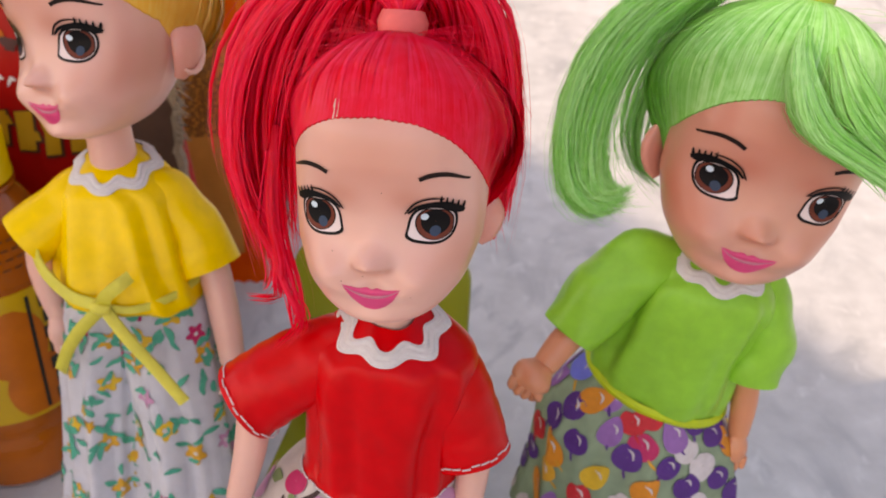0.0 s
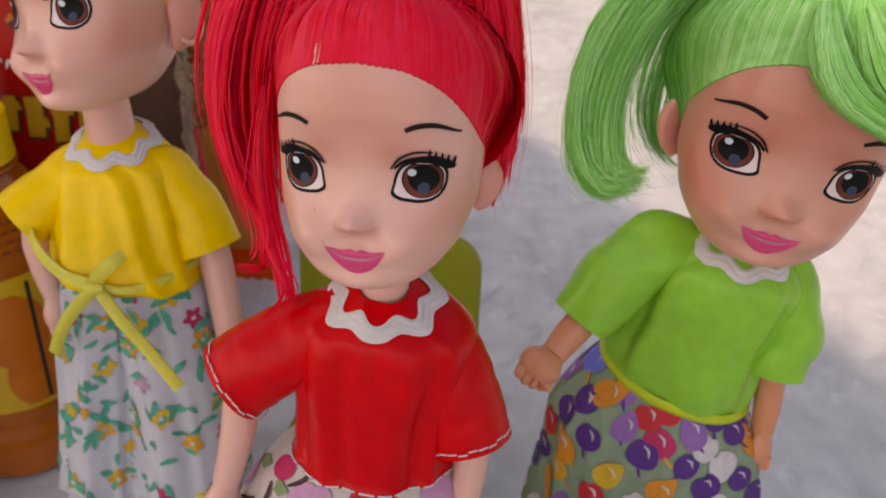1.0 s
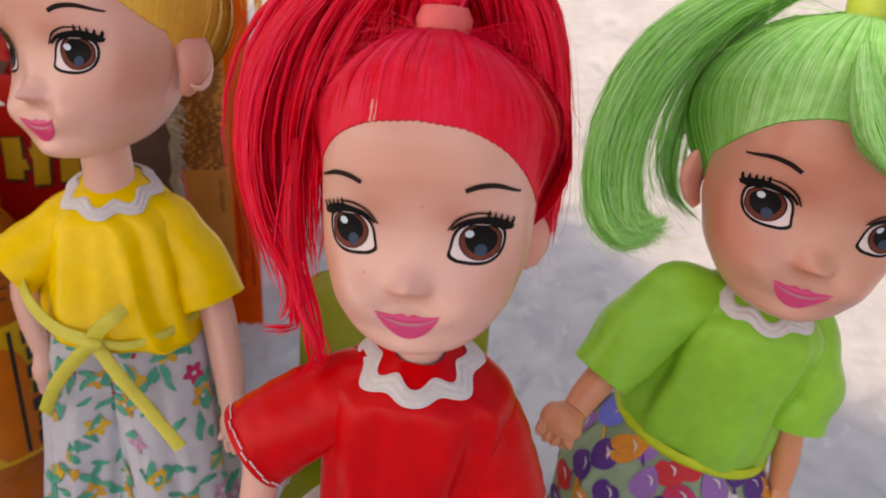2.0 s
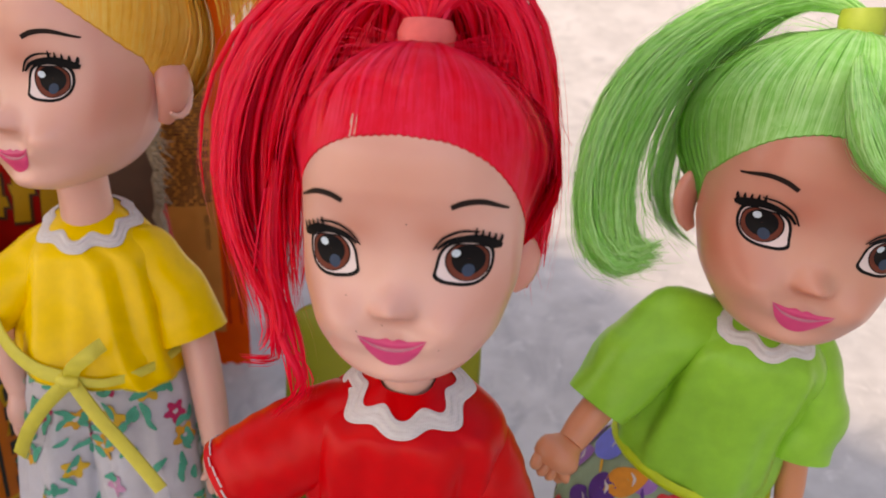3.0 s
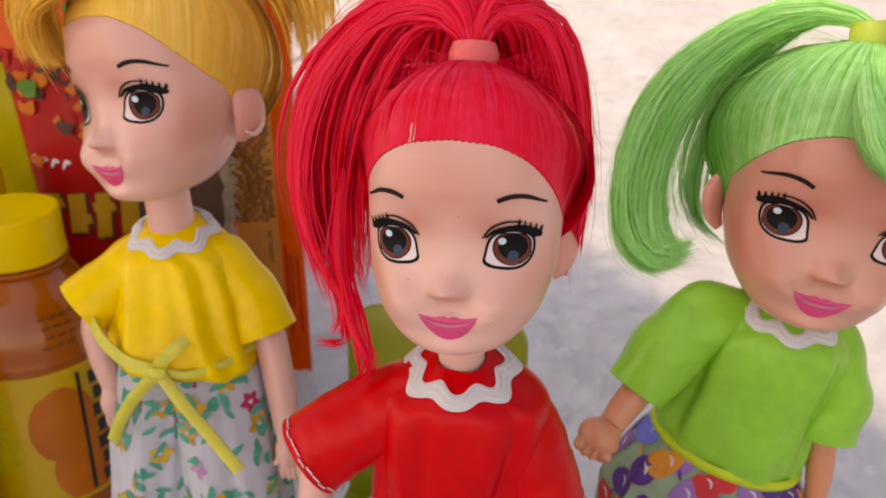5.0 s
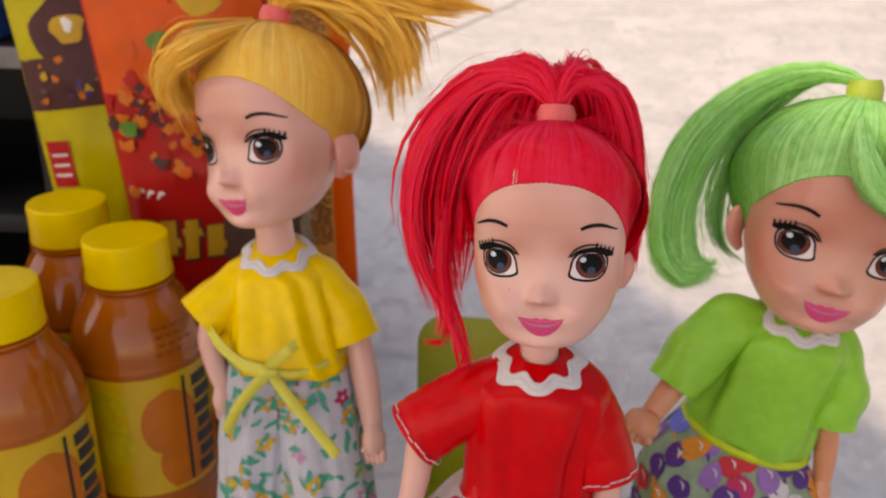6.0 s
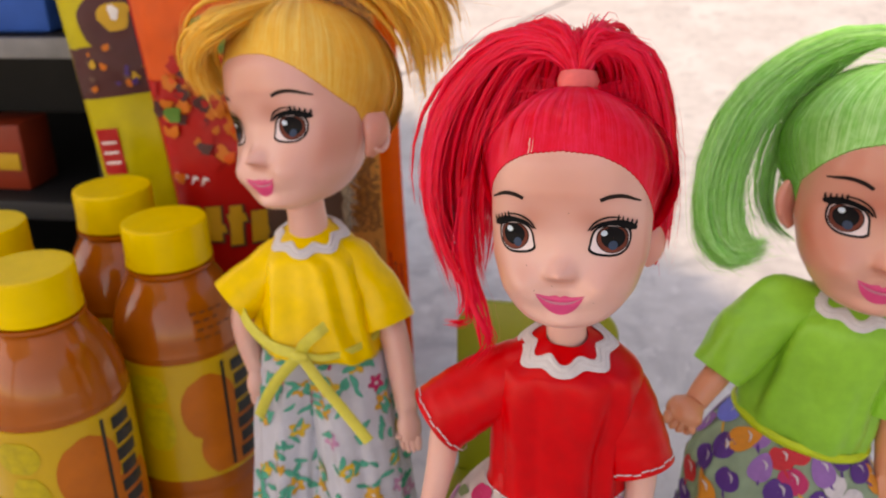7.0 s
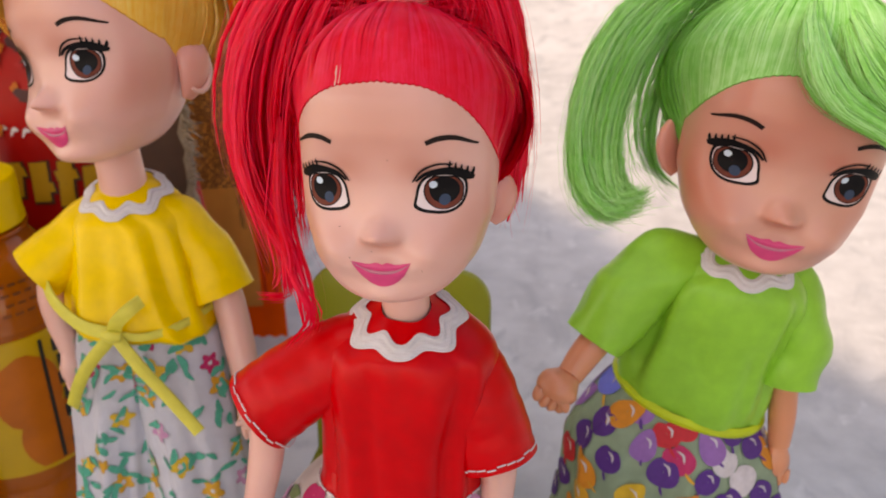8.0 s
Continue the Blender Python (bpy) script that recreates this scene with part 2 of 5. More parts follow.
def face_patch(b, M, outline, mat, off, rings=6):
    """A painted shape that follows the face; outline in x, z."""
    cx = sum(p[0] for p in outline) / len(outline)
    cz = sum(p[1] for p in outline) / len(outline)
    rows = []
    for r in range(rings + 1):
        t = max(r / rings, 0.02)
        row = []
        for x, z in outline:
            px, pz = cx + (x - cx) * t, cz + (z - cz) * t
            w = head_w(pz)
            s = max(-1, min(1, px / w))
            n = Vector((s, -math.sqrt(max(0.02, 1 - s * s)), 0)).normalized()
            row.append(M @ (Vector((px, face_y(px, pz), pz)) + n * off))
        rows.append(row)
    b.grid(rows, mat, wrap=True)


def face_line(b, M, pts, widths, mat, off):
    """A brush stroke on the face through x, z points."""
    path = smooth_curve([(x, z, 0) for x, z in pts], 12)
    left, right = [], []
    for i, p in enumerate(path):
        d = (path[min(i + 1, 11)] - path[max(i - 1, 0)]).normalized()
        w = np.interp(i / 11, np.linspace(0, 1, len(widths)), widths) / 2
        left.append((p.x - d.y * w, p.y + d.x * w))
        right.append((p.x + d.y * w, p.y - d.x * w))
    rows = []
    for side in (left, right):
        row = []
        for x, z in side:
            s = max(-1, min(1, x / head_w(z)))
            n = Vector((s, -math.sqrt(max(0.02, 1 - s * s)), 0)).normalized()
            row.append(M @ (Vector((x, face_y(x, z), z)) + n * off))
        rows.append(row)
    b.grid(rows, mat)


def ring2(cx, cz, rx, rz, n=20):
    return [(cx + rx * math.cos(2 * math.pi * k / n), cz + rz * math.sin(2 * math.pi * k / n)) for k in range(n)]


EYE = [(-5.45, -3.4), (-5.3, -1.5), (-4.9, 1.2), (-3.7, 3.3), (-1.5, 4.5), (1.2, 4.7), (3.4, 4.2), (4.8, 3.0), (5.2, 1.0), (5.0, -1.2), (4.2, -3.0),
       (2.6, -4.3), (0.4, -4.8), (-2.2, -4.7), (-4.0, -4.4)]


def closed(pts, n=44):
    """A smooth closed outline through points."""
    k = len(pts)
    line = smooth_curve([(x, z, 0) for x, z in pts[-3:] + pts + pts[:3]], 8 * (k + 5) + 1)
    line = line[24:24 + 8 * k]
    return [(line[int(i * len(line) / n)].x, line[int(i * len(line) / n)].y) for i in range(n)]


EYE = closed(EYE)


def face_strip(b, M, top, bottom, mat, off, n=22, rows=5):
    """A painted band of the face between two smooth lines."""
    a, c = (smooth_curve([(x, z, 0) for x, z in line], n) for line in (top, bottom))
    out = []
    for r in range(rows):
        row = []
        for p, q in zip(a, c):
            x, z = p.lerp(q, r / (rows - 1)).xy
            s = max(-1, min(1, x / head_w(z)))
            row.append(M @ (Vector((x, face_y(x, z), z)) + Vector((s, -math.sqrt(max(0.02, 1 - s * s)), 0)) * (off + 0.22 * math.sin(math.pi * r / (rows - 1)) * max(0.0, 1 - (x / 6.6) ** 2))))
        out.append(row)
    b.grid(out, mat)


def head(b, M, skin=M_SKIN, ears=(-1, 1), ear=1.0, eye=(12.2, 0.90), brow=-0.9):
    nz, na = 130, 150
    rows = []
    n0 = len(b.v)
    params = []
    for i in range(nz + 1):
        t = i / nz
        z = -28.5 + 62.5 * (0.75 * t + 0.25 * (0.5 - 0.5 * math.cos(math.pi * t)))
        turns = [u - 0.55 * math.sin(u) for u in (2 * math.pi * j / na for j in range(na))]
        rows.append([M @ head_point(u, z) for u in turns])
        params += [(head_w(z) * math.sin(u), z, math.cos(u)) for u in turns]
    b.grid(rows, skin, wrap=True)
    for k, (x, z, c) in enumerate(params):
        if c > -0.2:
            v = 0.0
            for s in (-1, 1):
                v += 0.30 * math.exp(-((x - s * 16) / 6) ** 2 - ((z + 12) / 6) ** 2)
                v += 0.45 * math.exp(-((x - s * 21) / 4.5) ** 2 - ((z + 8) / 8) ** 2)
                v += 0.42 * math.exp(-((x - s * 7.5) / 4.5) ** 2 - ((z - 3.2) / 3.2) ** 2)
            # shade on the forehead, painted into the skin colour
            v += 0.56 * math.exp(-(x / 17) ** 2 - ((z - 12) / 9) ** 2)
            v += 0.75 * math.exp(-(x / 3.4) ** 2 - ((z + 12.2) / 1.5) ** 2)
            b.blush_shade[n0 + k] = min(v, 1.0)
    for s in (-1, 1):
        (cx, wide), cz = eye, -2.4
        put = lambda pts, cx=cx, cz=cz, s=s: [(s * (cx + wide * x + 0.05 * z), cz + 0.84 * z - 0.09 * x) for x, z in pts]  # noqa: E731
        face_patch(b, M, put([(x * 1.07, z * 1.09) for x, z in EYE]), M_BLACK, 0.10)
        face_patch(b, M, put([(x * 0.95, z * 0.93) for x, z in EYE]), M_EYEWHITE, 0.16)
        iris = [(max(-4.6, min(4.7, x)), min(z, 4.2)) for x, z in ring2(0.5, 0.3, 4.5, 4.5, 24)]
        face_patch(b, M, put(iris), M_BLACK, 0.22)
        face_patch(b, M, put([(0.5 + (x - 0.5) * 0.93, 0.2 + (z - 0.3) * 0.93) for x, z in iris]), M_IRIS, 0.27)
        face_patch(b, M, put(ring2(0.5, 0.6, 3.3, 3.4)), M_BLACK, 0.32)
        face_patch(b, M, [(-1.7 + s * cx + x * 0.8, cz + 1.7 + z * 0.8) for x, z in ring2(0, 0, 1, 1, 12)], M_SPARK, 0.38, 2)
        face_patch(b, M, [(0.5 + s * cx + x * 1.15, cz - 1.6 + z * 1.15) for x, z in ring2(0, 0, 1, 1, 12)], M_BLUESPOT, 0.36, 2)
        # upper lid, lashes and brow
        face_line(b, M, put([(-5.6, 2.6), (-3.6, 4.6), (-0.5, 5.5), (2.5, 5.4), (5.0, 4.2), (6.6, 3.6)]), (0.5, 0.8, 1.2, 1.9, 2.0, 0.8), M_BLACK, 0.30)
        face_line(b, M, put([(-6.3, 2.4), (-4.4, 5.4), (-1.2, 7.2), (2.2, 7.3)]), (0.3, 0.5, 0.5, 0.35), M_BLACK, 0.28)
        for k in range(5):
            x0 = 1.2 + k * 1.2
            face_line(b, M, put([(x0, 5.2 - 0.3 * k), (x0 + 0.35, 6.8 - 0.36 * k), (x0 + 0.45, 8.2 - 0.5 * k)]), (0.7, 0.55, 0.2), M_BLACK, 0.32)
        face_line(b, M, put([(-3.4, 12.5 + brow), (-0.6, 13.8 + brow), (3.0, 13.9 + brow), (7.2, 11.9 + brow)]), (1.0, 1.15, 1.0, 0.4), M_BROW, 0.14)
        # ear, a shell with a raised rim
        if s in ears:
            shell = [M @ Vector((s * (19.4 + 3.6 * ear * math.sin(math.pi * i / 8) ** 0.7), 5.0 + 0.4 * i, -16.0 + ear * 2.1 * i)) for i in range(9)]
            b.tube(shell, [v * ear for v in (1.8, 3.2, 4.0, 4.6, 5.0, 5.0, 4.4, 3.2, 1.2)], M_EAR, 14, 0.5)
            if ear < 1.0:
                continue
            rim = [M @ Vector((s * (21.2 + 2.4 * ear), 6.4 + ear * 4.4 * math.cos(-2.2 + 0.36 * i), -8.0 + ear * 6.8 * math.sin(-2.2 + 0.36 * i))) for i in range(11)]
            b.tube(rim, [0.5, 0.8, 0.9, 1.0, 1.0, 1.0, 1.0, 0.9, 0.9, 0.8, 0.5], skin, 8)
    mirror = lambda pts: [(0.97 * x, z + 0.7) for x, z in pts] + [(-0.97 * x, z + 0.7) for x, z in pts[-2::-1]]  # noqa: E731
    seam = mirror([(-6.7, -17.0), (-3.6, -18.8), (0, -19.25)])
    rim = mirror([(-6.5, -17.3), (-3.4, -19.4), (0, -19.95)])
    face_strip(b, M, mirror([(-6.7, -17.0), (-3.3, -17.75), (-1.2, -17.5), (0, -17.85)]), seam, M_LIPS, 0.16)
    face_strip(b, M, seam, rim, M_TEETH, 0.10)
    face_strip(b, M, rim, mirror([(-6.5, -17.3), (-4.7, -20.4), (-2.5, -22.3), (0, -22.9)]), M_LIPS, 0.16)


# ---- hair ----
hairline = table((0, 0.5, 0.9, 1.25, 1.55, 1.9, 2.5, math.pi), (21.0, 20.0, 15.8, 8.6, 1.0, -8.0, -18.0, -22.0))


def scalp_line(az):
    """Height of the hairline round the head, with the small teeth of the rooted tufts."""
    a = abs((az + math.pi) % (2 * math.pi) - math.pi)
    return hairline(a) + 0.13 * math.sin(az * 84)


def scalp_path(az, tie, lift, n=12):
    """From the hairline over the skull to the tie."""
    zh = scalp_line(az)
    start = head_point(az, zh, 0.2)
    c = Vector((0, 1, 0))
    d0, d1 = (start - c), (tie - c)
    ang = d0.angle(d1)
    out = []
    for i in range(n):
        t = i / (n - 1)
        u = (math.sin((1 - t) * ang) * d0.normalized() + math.sin(t * ang) * d1.normalized()) / max(math.sin(ang), 1e-3)
        r = d0.length * (1 - t) + d1.length * t
        # keep outside the skull, close to it at the hairline
        e = u.normalized()
        skull = 1 / math.sqrt((e.x / 23.0) ** 2 + (e.y / (25.4 if e.y < 0 else 21.2)) ** 2 + (e.z / 33.5) ** 2) if e.z > 0 else 0
        rise = min(1.0, t / 0.36)
        rise = rise * rise * (3 - 2 * rise)
        r += max(0.0, skull + 0.3 - r) * rise
        q = c + e * (r + lift * rise * math.sin(math.pi * min(1, t * 1.15) ** 0.75) ** 0.7 if t < 0.87 else r)
        if t < 0.6 and q.y < 0 and abs(q.x) < 0.97 * head_w(min(q.z, 33)):
            q.y = min(q.y, face_y(q.x, q.z) - 0.25 - 0.25 * min(1.0, t / 0.1))
        out.append(q)
    return out


def scalp(b, M, tie, mat, lift, rng, strands=3600):
    """The combed hair of the skull: a grooved cap with single strands on it."""
    na = 360
    seed = rng.uniform(0, 50)

    def tuft(az):
        """Combed tufts: the hair lies in uneven ridges."""
        q = Vector((math.cos(az), math.sin(az), 0))
        return 0.9 * noise.noise(q * 8 + Vector((seed, 0, 0))) + 0.35 * noise.noise(q * 22 + Vector((0, seed, 0)))

    cols = [scalp_path(2 * math.pi * j / na, tie, lift - 0.3 + tuft(2 * math.pi * j / na), 16) for j in range(na)]
    b.grid([[M @ cols[j][i] for j in range(na)] for i in range(16)], mat, wrap=True)
    b.grid([[M @ head_point(2 * math.pi * j / na, scalp_line(2 * math.pi * j / na) + dz, off) for j in range(na)] for dz, off in ((1.2, -0.5), (-0.3, 0.05), (0.0, 0.3))], mat, wrap=True)
    for k in range(strands):
        az = rng.uniform(0, 2 * math.pi)
        end = az + rng.gauss(0, 0.05)
        thick = rng.random() < 0.10
        up = rng.uniform(0.0, 0.3) + (0.1 if thick else 0.0)
        p = scalp_path(az, tie, lift + tuft(az) + up, 16)
        q = scalp_path(end, tie, lift + tuft(end) + up, 16)
        p = [a.lerp(c, i / 15) for i, (a, c) in enumerate(zip(p, q))]
        c = M @ Vector((0, 1, 0))
        line = [M @ v for v in p]
        w = rng.uniform(0.5, 0.9) if thick else rng.uniform(0.16, 0.34)
        b.strand(line, [v - c for v in line], [w * (0.55 + 0.45 * math.sin(math.pi * (i + 1) / 17)) for i in range(16)], mat)


def tail(b, M, guides, mat, rng, count, spread, r=0.2, ragged=0.25, flare=1.6, core=1.1, locks=44, curl=1.0):
    """A bunch of hair: locks that follow guide lines (points, weight, spread), each of many strands that close towards its tip."""
    for pts, wgt, sp in guides:
        if core:
            line = smooth_curve(pts, 18)
            b.tube([M @ p for p in line], [core * sp * spread * min(1.0, 0.3 + 1.4 * k / 17) * (1 if k < 10 else max(0.1, (17.2 - k) / 8)) for k in range(18)], mat, 12)
    total = sum(g[1] for g in guides)
    bunch = []
    for pts, wgt, sp in guides:
        for _ in range(max(3, round(locks * wgt / total * len(guides)))):
            d = Vector((rng.gauss(0, 1), rng.gauss(0, 1), rng.gauss(0, 1)))
            bunch.append((pts, sp, d * spread * sp, Vector((rng.uniform(-1, 1), rng.uniform(-1, 1), rng.uniform(-0.5, 0.5))) * curl, rng.uniform(0, 6), 1 - ragged * rng.random() ** 1.5, rng.choice(guides)[0], rng.uniform(0, 0.25)))
    steps = 13
    if core:
        # the closed body of each lock, on which the strands lie
        for pts, sp, off, wob, ph, cut, other, mixing in bunch:
            a, c = smooth_curve(pts, steps), smooth_curve(other, steps)
            line, rad = [], []
            for i in range(steps - 1):
                t = i / (steps - 1) * cut
                i0 = min(int(t * (steps - 1)), steps - 2)
                pa, pc = (q[i0].lerp(q[i0 + 1], t * (steps - 1) - i0) for q in (a, c))
                grow = min(1.0, 0.25 + flare * t)
                wave = (1.4 * math.sin(ph + 6 * t) + 0.7 * math.sin(2 * ph + 13 * t)) * t
                line.append(M @ (pa.lerp(pc, mixing * math.sin(math.pi * t)) + off * grow * (1 - 0.25 * t) + wob * wave))
                rad.append(0.5 * spread * sp * grow * max(0.06, 1 - (i / (steps - 2)) ** 3))
            b.tube(line, rad, mat, 9, 0.7)
    for k in range(count):
        pts, sp, off, wob, ph, cut, other, mixing = rng.choice(bunch)
        a, c = smooth_curve(pts, steps), smooth_curve(other, steps)
        own = Vector((rng.gauss(0, 1), rng.gauss(0, 1), rng.gauss(0, 1))) * spread * sp * 0.5
        stray = Vector((rng.uniform(-1, 1), rng.uniform(-1, 1), rng.uniform(-1, 1))) * (rng.random() ** 6) * 7
        end = cut * rng.uniform(0.9, 1.0)
        line, heart_line = [], []
        for i in range(steps):
            t = i / (steps - 1) * end
            x = t * (steps - 1)
            i0 = min(int(x), steps - 2)
            pa = a[i0].lerp(a[i0 + 1], x - i0)
            pc = c[i0].lerp(c[i0 + 1], x - i0)
            grow = min(1.0, 0.25 + flare * t)
            shut = 1 - 0.6 * max(0, (t / end - 0.45) / 0.55) ** 1.5 if end else 1
            wave = (1.4 * math.sin(ph + 6 * t) + 0.7 * math.sin(2 * ph + 13 * t)) * t
            heart_line.append(M @ pa.lerp(pc, 0.3))
            line.append(M @ (pa.lerp(pc, mixing * math.sin(math.pi * t)) + off * grow * (1 - 0.25 * t) + own * grow * shut + wob * wave + stray * t * t))
        rad = rng.uniform(0.7, 1.3) * r
        b.strand(line, [p - q + Vector((0, -0.6, 0.2)) for p, q in zip(line, heart_line)], [rad * 3.2] * (steps - 2) + [rad * 2.2, rad * 0.6], mat)


def flyaway(b, M, mat, rng, count, size, tie):
    """Single loose hairs that rise from the scalp in long thin arcs and fall back."""
    for _ in range(count):
        az, z = rng.choice((-1, 1)) * rng.uniform(1.1, 2.6), rng.uniform(16, 33)
        p0 = head_point(az, z, 3.2)
        d = Vector((math.sin(az), -math.cos(az) + 0.6, rng.uniform(0.3, 1.0))).normalized()
        side = Vector((rng.uniform(-5, 5), rng.uniform(-2, 5), 0))
        p1 = p0.lerp(tie, 0.35) + d * rng.uniform(1.5, size) + side * 0.5
        p2 = p0.lerp(tie, 0.1) + d * rng.uniform(2, size) + side
        p3 = p0 + d * rng.uniform(0.5, size * 0.8) + side * 1.3 + Vector((0, 0, rng.uniform(-9, -2)))
        line = smooth_curve([tie.lerp(p0, 0.3), p1, p2, p3], 20)
        b.tube([M @ v for v in line], 0.045, mat, 3, ends=False)


# ---- cloth ----
class Loft:
    """A cloth tube through rings: (centre, half width, half depth, roll, pitch) from top to bottom."""

    def __init__(self, rings, folds=(), exp=2.0, pleats=()):
        self.r, self.folds, self.exp, self.pleats = rings, folds, exp, pleats

    def at(self, u, v, off=0.0):
        """u: turn from the front (0) to the doll's left (0.25); v: 0 top to 1 bottom."""
        x = min(max(v, 0), 1) * (len(self.r) - 1)
        n = len(self.r)
        i = min(int(x), n - 2)
        t = x - i
        q = [self.r[max(0, min(n - 1, i + k))] for k in (-1, 0, 1, 2)]
        q = [(*r[0], *r[1:]) for r in q]
        val = [0.5 * (2 * B + (C - A) * t + (2 * A - 5 * B + 4 * C - D) * t * t + (3 * B - A - 3 * C + D) * t ** 3) for A, B, C, D in zip(*q)]
        c, mix = Vector(val[:3]), val[3:]
        a = 2 * math.pi * u
        f = 0.0
        for amp, freq, ph, lo in self.folds:
            f += amp * max(0, (v - lo) / (1 - lo)) * math.sin(freq * a + ph)
        for u0, w, amp, lo, hi, drift in self.pleats:
            if lo < v < hi:
                k = math.sin(math.pi * (v - lo) / (hi - lo)) ** 0.7
                d = (u - u0 - drift * (v - lo) + 0.5) % 1.0 - 0.5
                f += 0.85 * amp * k * math.exp(-(d / w) ** 2)
        sx, cx = math.sin(a), math.cos(a)
        e = 2 / self.exp
        p = Vector((math.copysign(abs(sx) ** e, sx) * (mix[0] + f + off), -math.copysign(abs(cx) ** e, cx) * (mix[1] + f + off), 0))
        p = Euler((radians(mix[3]), radians(mix[2]), 0)).to_matrix() @ p
        p += Vector((0, 0, 0.35 * noise.noise((p + c) * 0.11)))
        return c + p

    def mesh(self, b, mat, nu=72, nv=26, v0=0.0, v1=1.0, wob=0.2, thick=0.5, crease=0.0):
        rows = []
        for i in range(nv + 1):
            v = v0 + (v1 - v0) * i / nv
            row = []
            for j in range(nu):
                p = self.at(j / nu, v)
                row.append(p + Vector((1, 1, 0)) * wob * noise.noise(p * 0.13) + Vector((0, 1, 0)) * wob * noise.noise(p * 0.07 + Vector((9, 3, 1))) - Vector((0, 1, 0)) * crease * abs(noise.noise(Vector((p.x * 0.11 + p.z * 0.03, p.y * 0.03, p.z * 0.035)))))
            rows.append(row)
        b.grid(rows, mat, wrap=True)
        inner = []
        for v in (v1, v1 - 0.06 * (v1 - v0), v1 - 0.3 * (v1 - v0)):
            inner.append([self.at(j / nu, v, -thick * (1 if v < v1 else 0.0)) for j in range(nu)])
        b.grid(inner, mat, wrap=True)

    def patch(self, b, mat, u0, v0, outline, off=0.45, rings=3):
        """A printed shape; outline in millimetres to the doll's left and up."""
        c = self.at(u0, v0)
        mu = max((self.at(u0 + 0.01, v0) - c).length / 0.01, 1.0)
        mv = max((self.at(u0, v0 + 0.01) - c).length / 0.01, 1.0)
        rows = []
        cx = sum(p[0] for p in outline) / len(outline)
        cz = sum(p[1] for p in outline) / len(outline)
        for r in range(rings + 1):
            t = max(r / rings, 0.03)
            row = []
            for x, z in outline:
                px, pz = cx + (x - cx) * t, cz + (z - cz) * t
                p = self.at(u0 + px / mu, v0 - pz / mv, off)
                q = self.at(u0 + px / mu, v0 - pz / mv)
                row.append(p + Vector((1, 1, 0)) * 0.35 * noise.noise(q * 0.13) + Vector((0, 1, 0)) * 0.35 * noise.noise(q * 0.07 + Vector((9, 3, 1))))
            rows.append(row)
        b.grid(rows, mat, wrap=True)

    def stitches(self, b, mat, v, n, off=0.5, r=0.28, u0=0.0, u1=1.0, wavy=0.0):
        for k in range(n):
            ua, ub = u0 + (u1 - u0) * k / n, u0 + (u1 - u0) * (k + 0.78) / n
            b.tube([self.at(ua + (ub - ua) * t, v + wavy * math.sin(2.4 * k + 3 * t), off) for t in (0, 0.5, 1)], r, mat, 4)


def ricrac(b, loft, v, mat, width=4.4, waves=7, off=0.6, amp=1.4):
    """A wavy trim strip that lies round the neckline."""
    n = 180
    c = loft.at(0, v)
    mv = max((loft.at(0, v + 0.02) - c).length / 0.02, 1.0)
    rows = []
    for e, lift in ((-0.5, 0.0), (-0.44, 0.7), (-0.32, 0.75), (-0.24, 0.25), (-0.12, 0.75), (0.0, 0.85), (0.12, 0.75), (0.24, 0.25), (0.32, 0.75), (0.44, 0.7), (0.5, 0.0)):
        row = []
        for k in range(n):
            u = k / n
            z = e * width + amp * math.sin(2 * math.pi * waves * u + math.pi / 2)
            row.append(loft.at(u, v + z / mv, off + lift) )
        rows.append(row)
    b.grid(rows, mat, wrap=True)


def heart(s, lean=0.0):
    out = []
    for k in range(22):
        a = 2 * math.pi * k / 22
        x = 0.82 * math.sin(a) * (1 - 0.12 * math.cos(a))
        z = 0.85 * math.cos(a) - 0.28 * math.exp(-(x / 0.28) ** 2) * (math.cos(a) > 0)
        out.append((s * (x * math.cos(lean) - z * math.sin(lean)), s * (x * math.sin(lean) + z * math.cos(lean))))
    return out


def petals(s, ph, n=25):
    return [(s * (0.78 + 0.22 * math.cos(5 * a)) * math.sin(a + ph), s * (0.78 + 0.22 * math.cos(5 * a)) * math.cos(a + ph)) for a in (2 * math.pi * k / n for k in range(n))]


def pear(s, lean=0.0):
    out = []
    for k in range(20):
        a = 2 * math.pi * k / 20
        x, z = 0.62 * math.sin(a) * (1 - 0.35 * math.cos(a)), math.cos(a)
        out.append((s * (x * math.cos(lean) - z * math.sin(lean)), s * (x * math.sin(lean) + z * math.cos(lean))))
    return out


def blob(s, rng, n=14, rough=0.25):
    ph = rng.uniform(0, 6)
    return [(s * (1 + rough * math.sin(3 * a + ph) + rough * 0.6 * math.sin(5 * a + 2 * ph)) * math.sin(a), s * (1 + rough * math.sin(2 * a + ph)) * math.cos(a)) for a in (2 * math.pi * k / n for k in range(n))]


def stroke(pts, w):
    path = smooth_curve([(x, z, 0) for x, z in pts], 8)
    l, r = [], []
    for i, p in enumerate(path):
        d = (path[min(i + 1, 7)] - path[max(i - 1, 0)]).normalized()
        k = w * (0.35 + 0.65 * math.sin(math.pi * i / 7)) / 2
        l.append((p.x - d.y * k, p.y + d.x * k))
        r.append((p.x + d.y * k, p.y - d.x * k))
    return l + r[::-1]


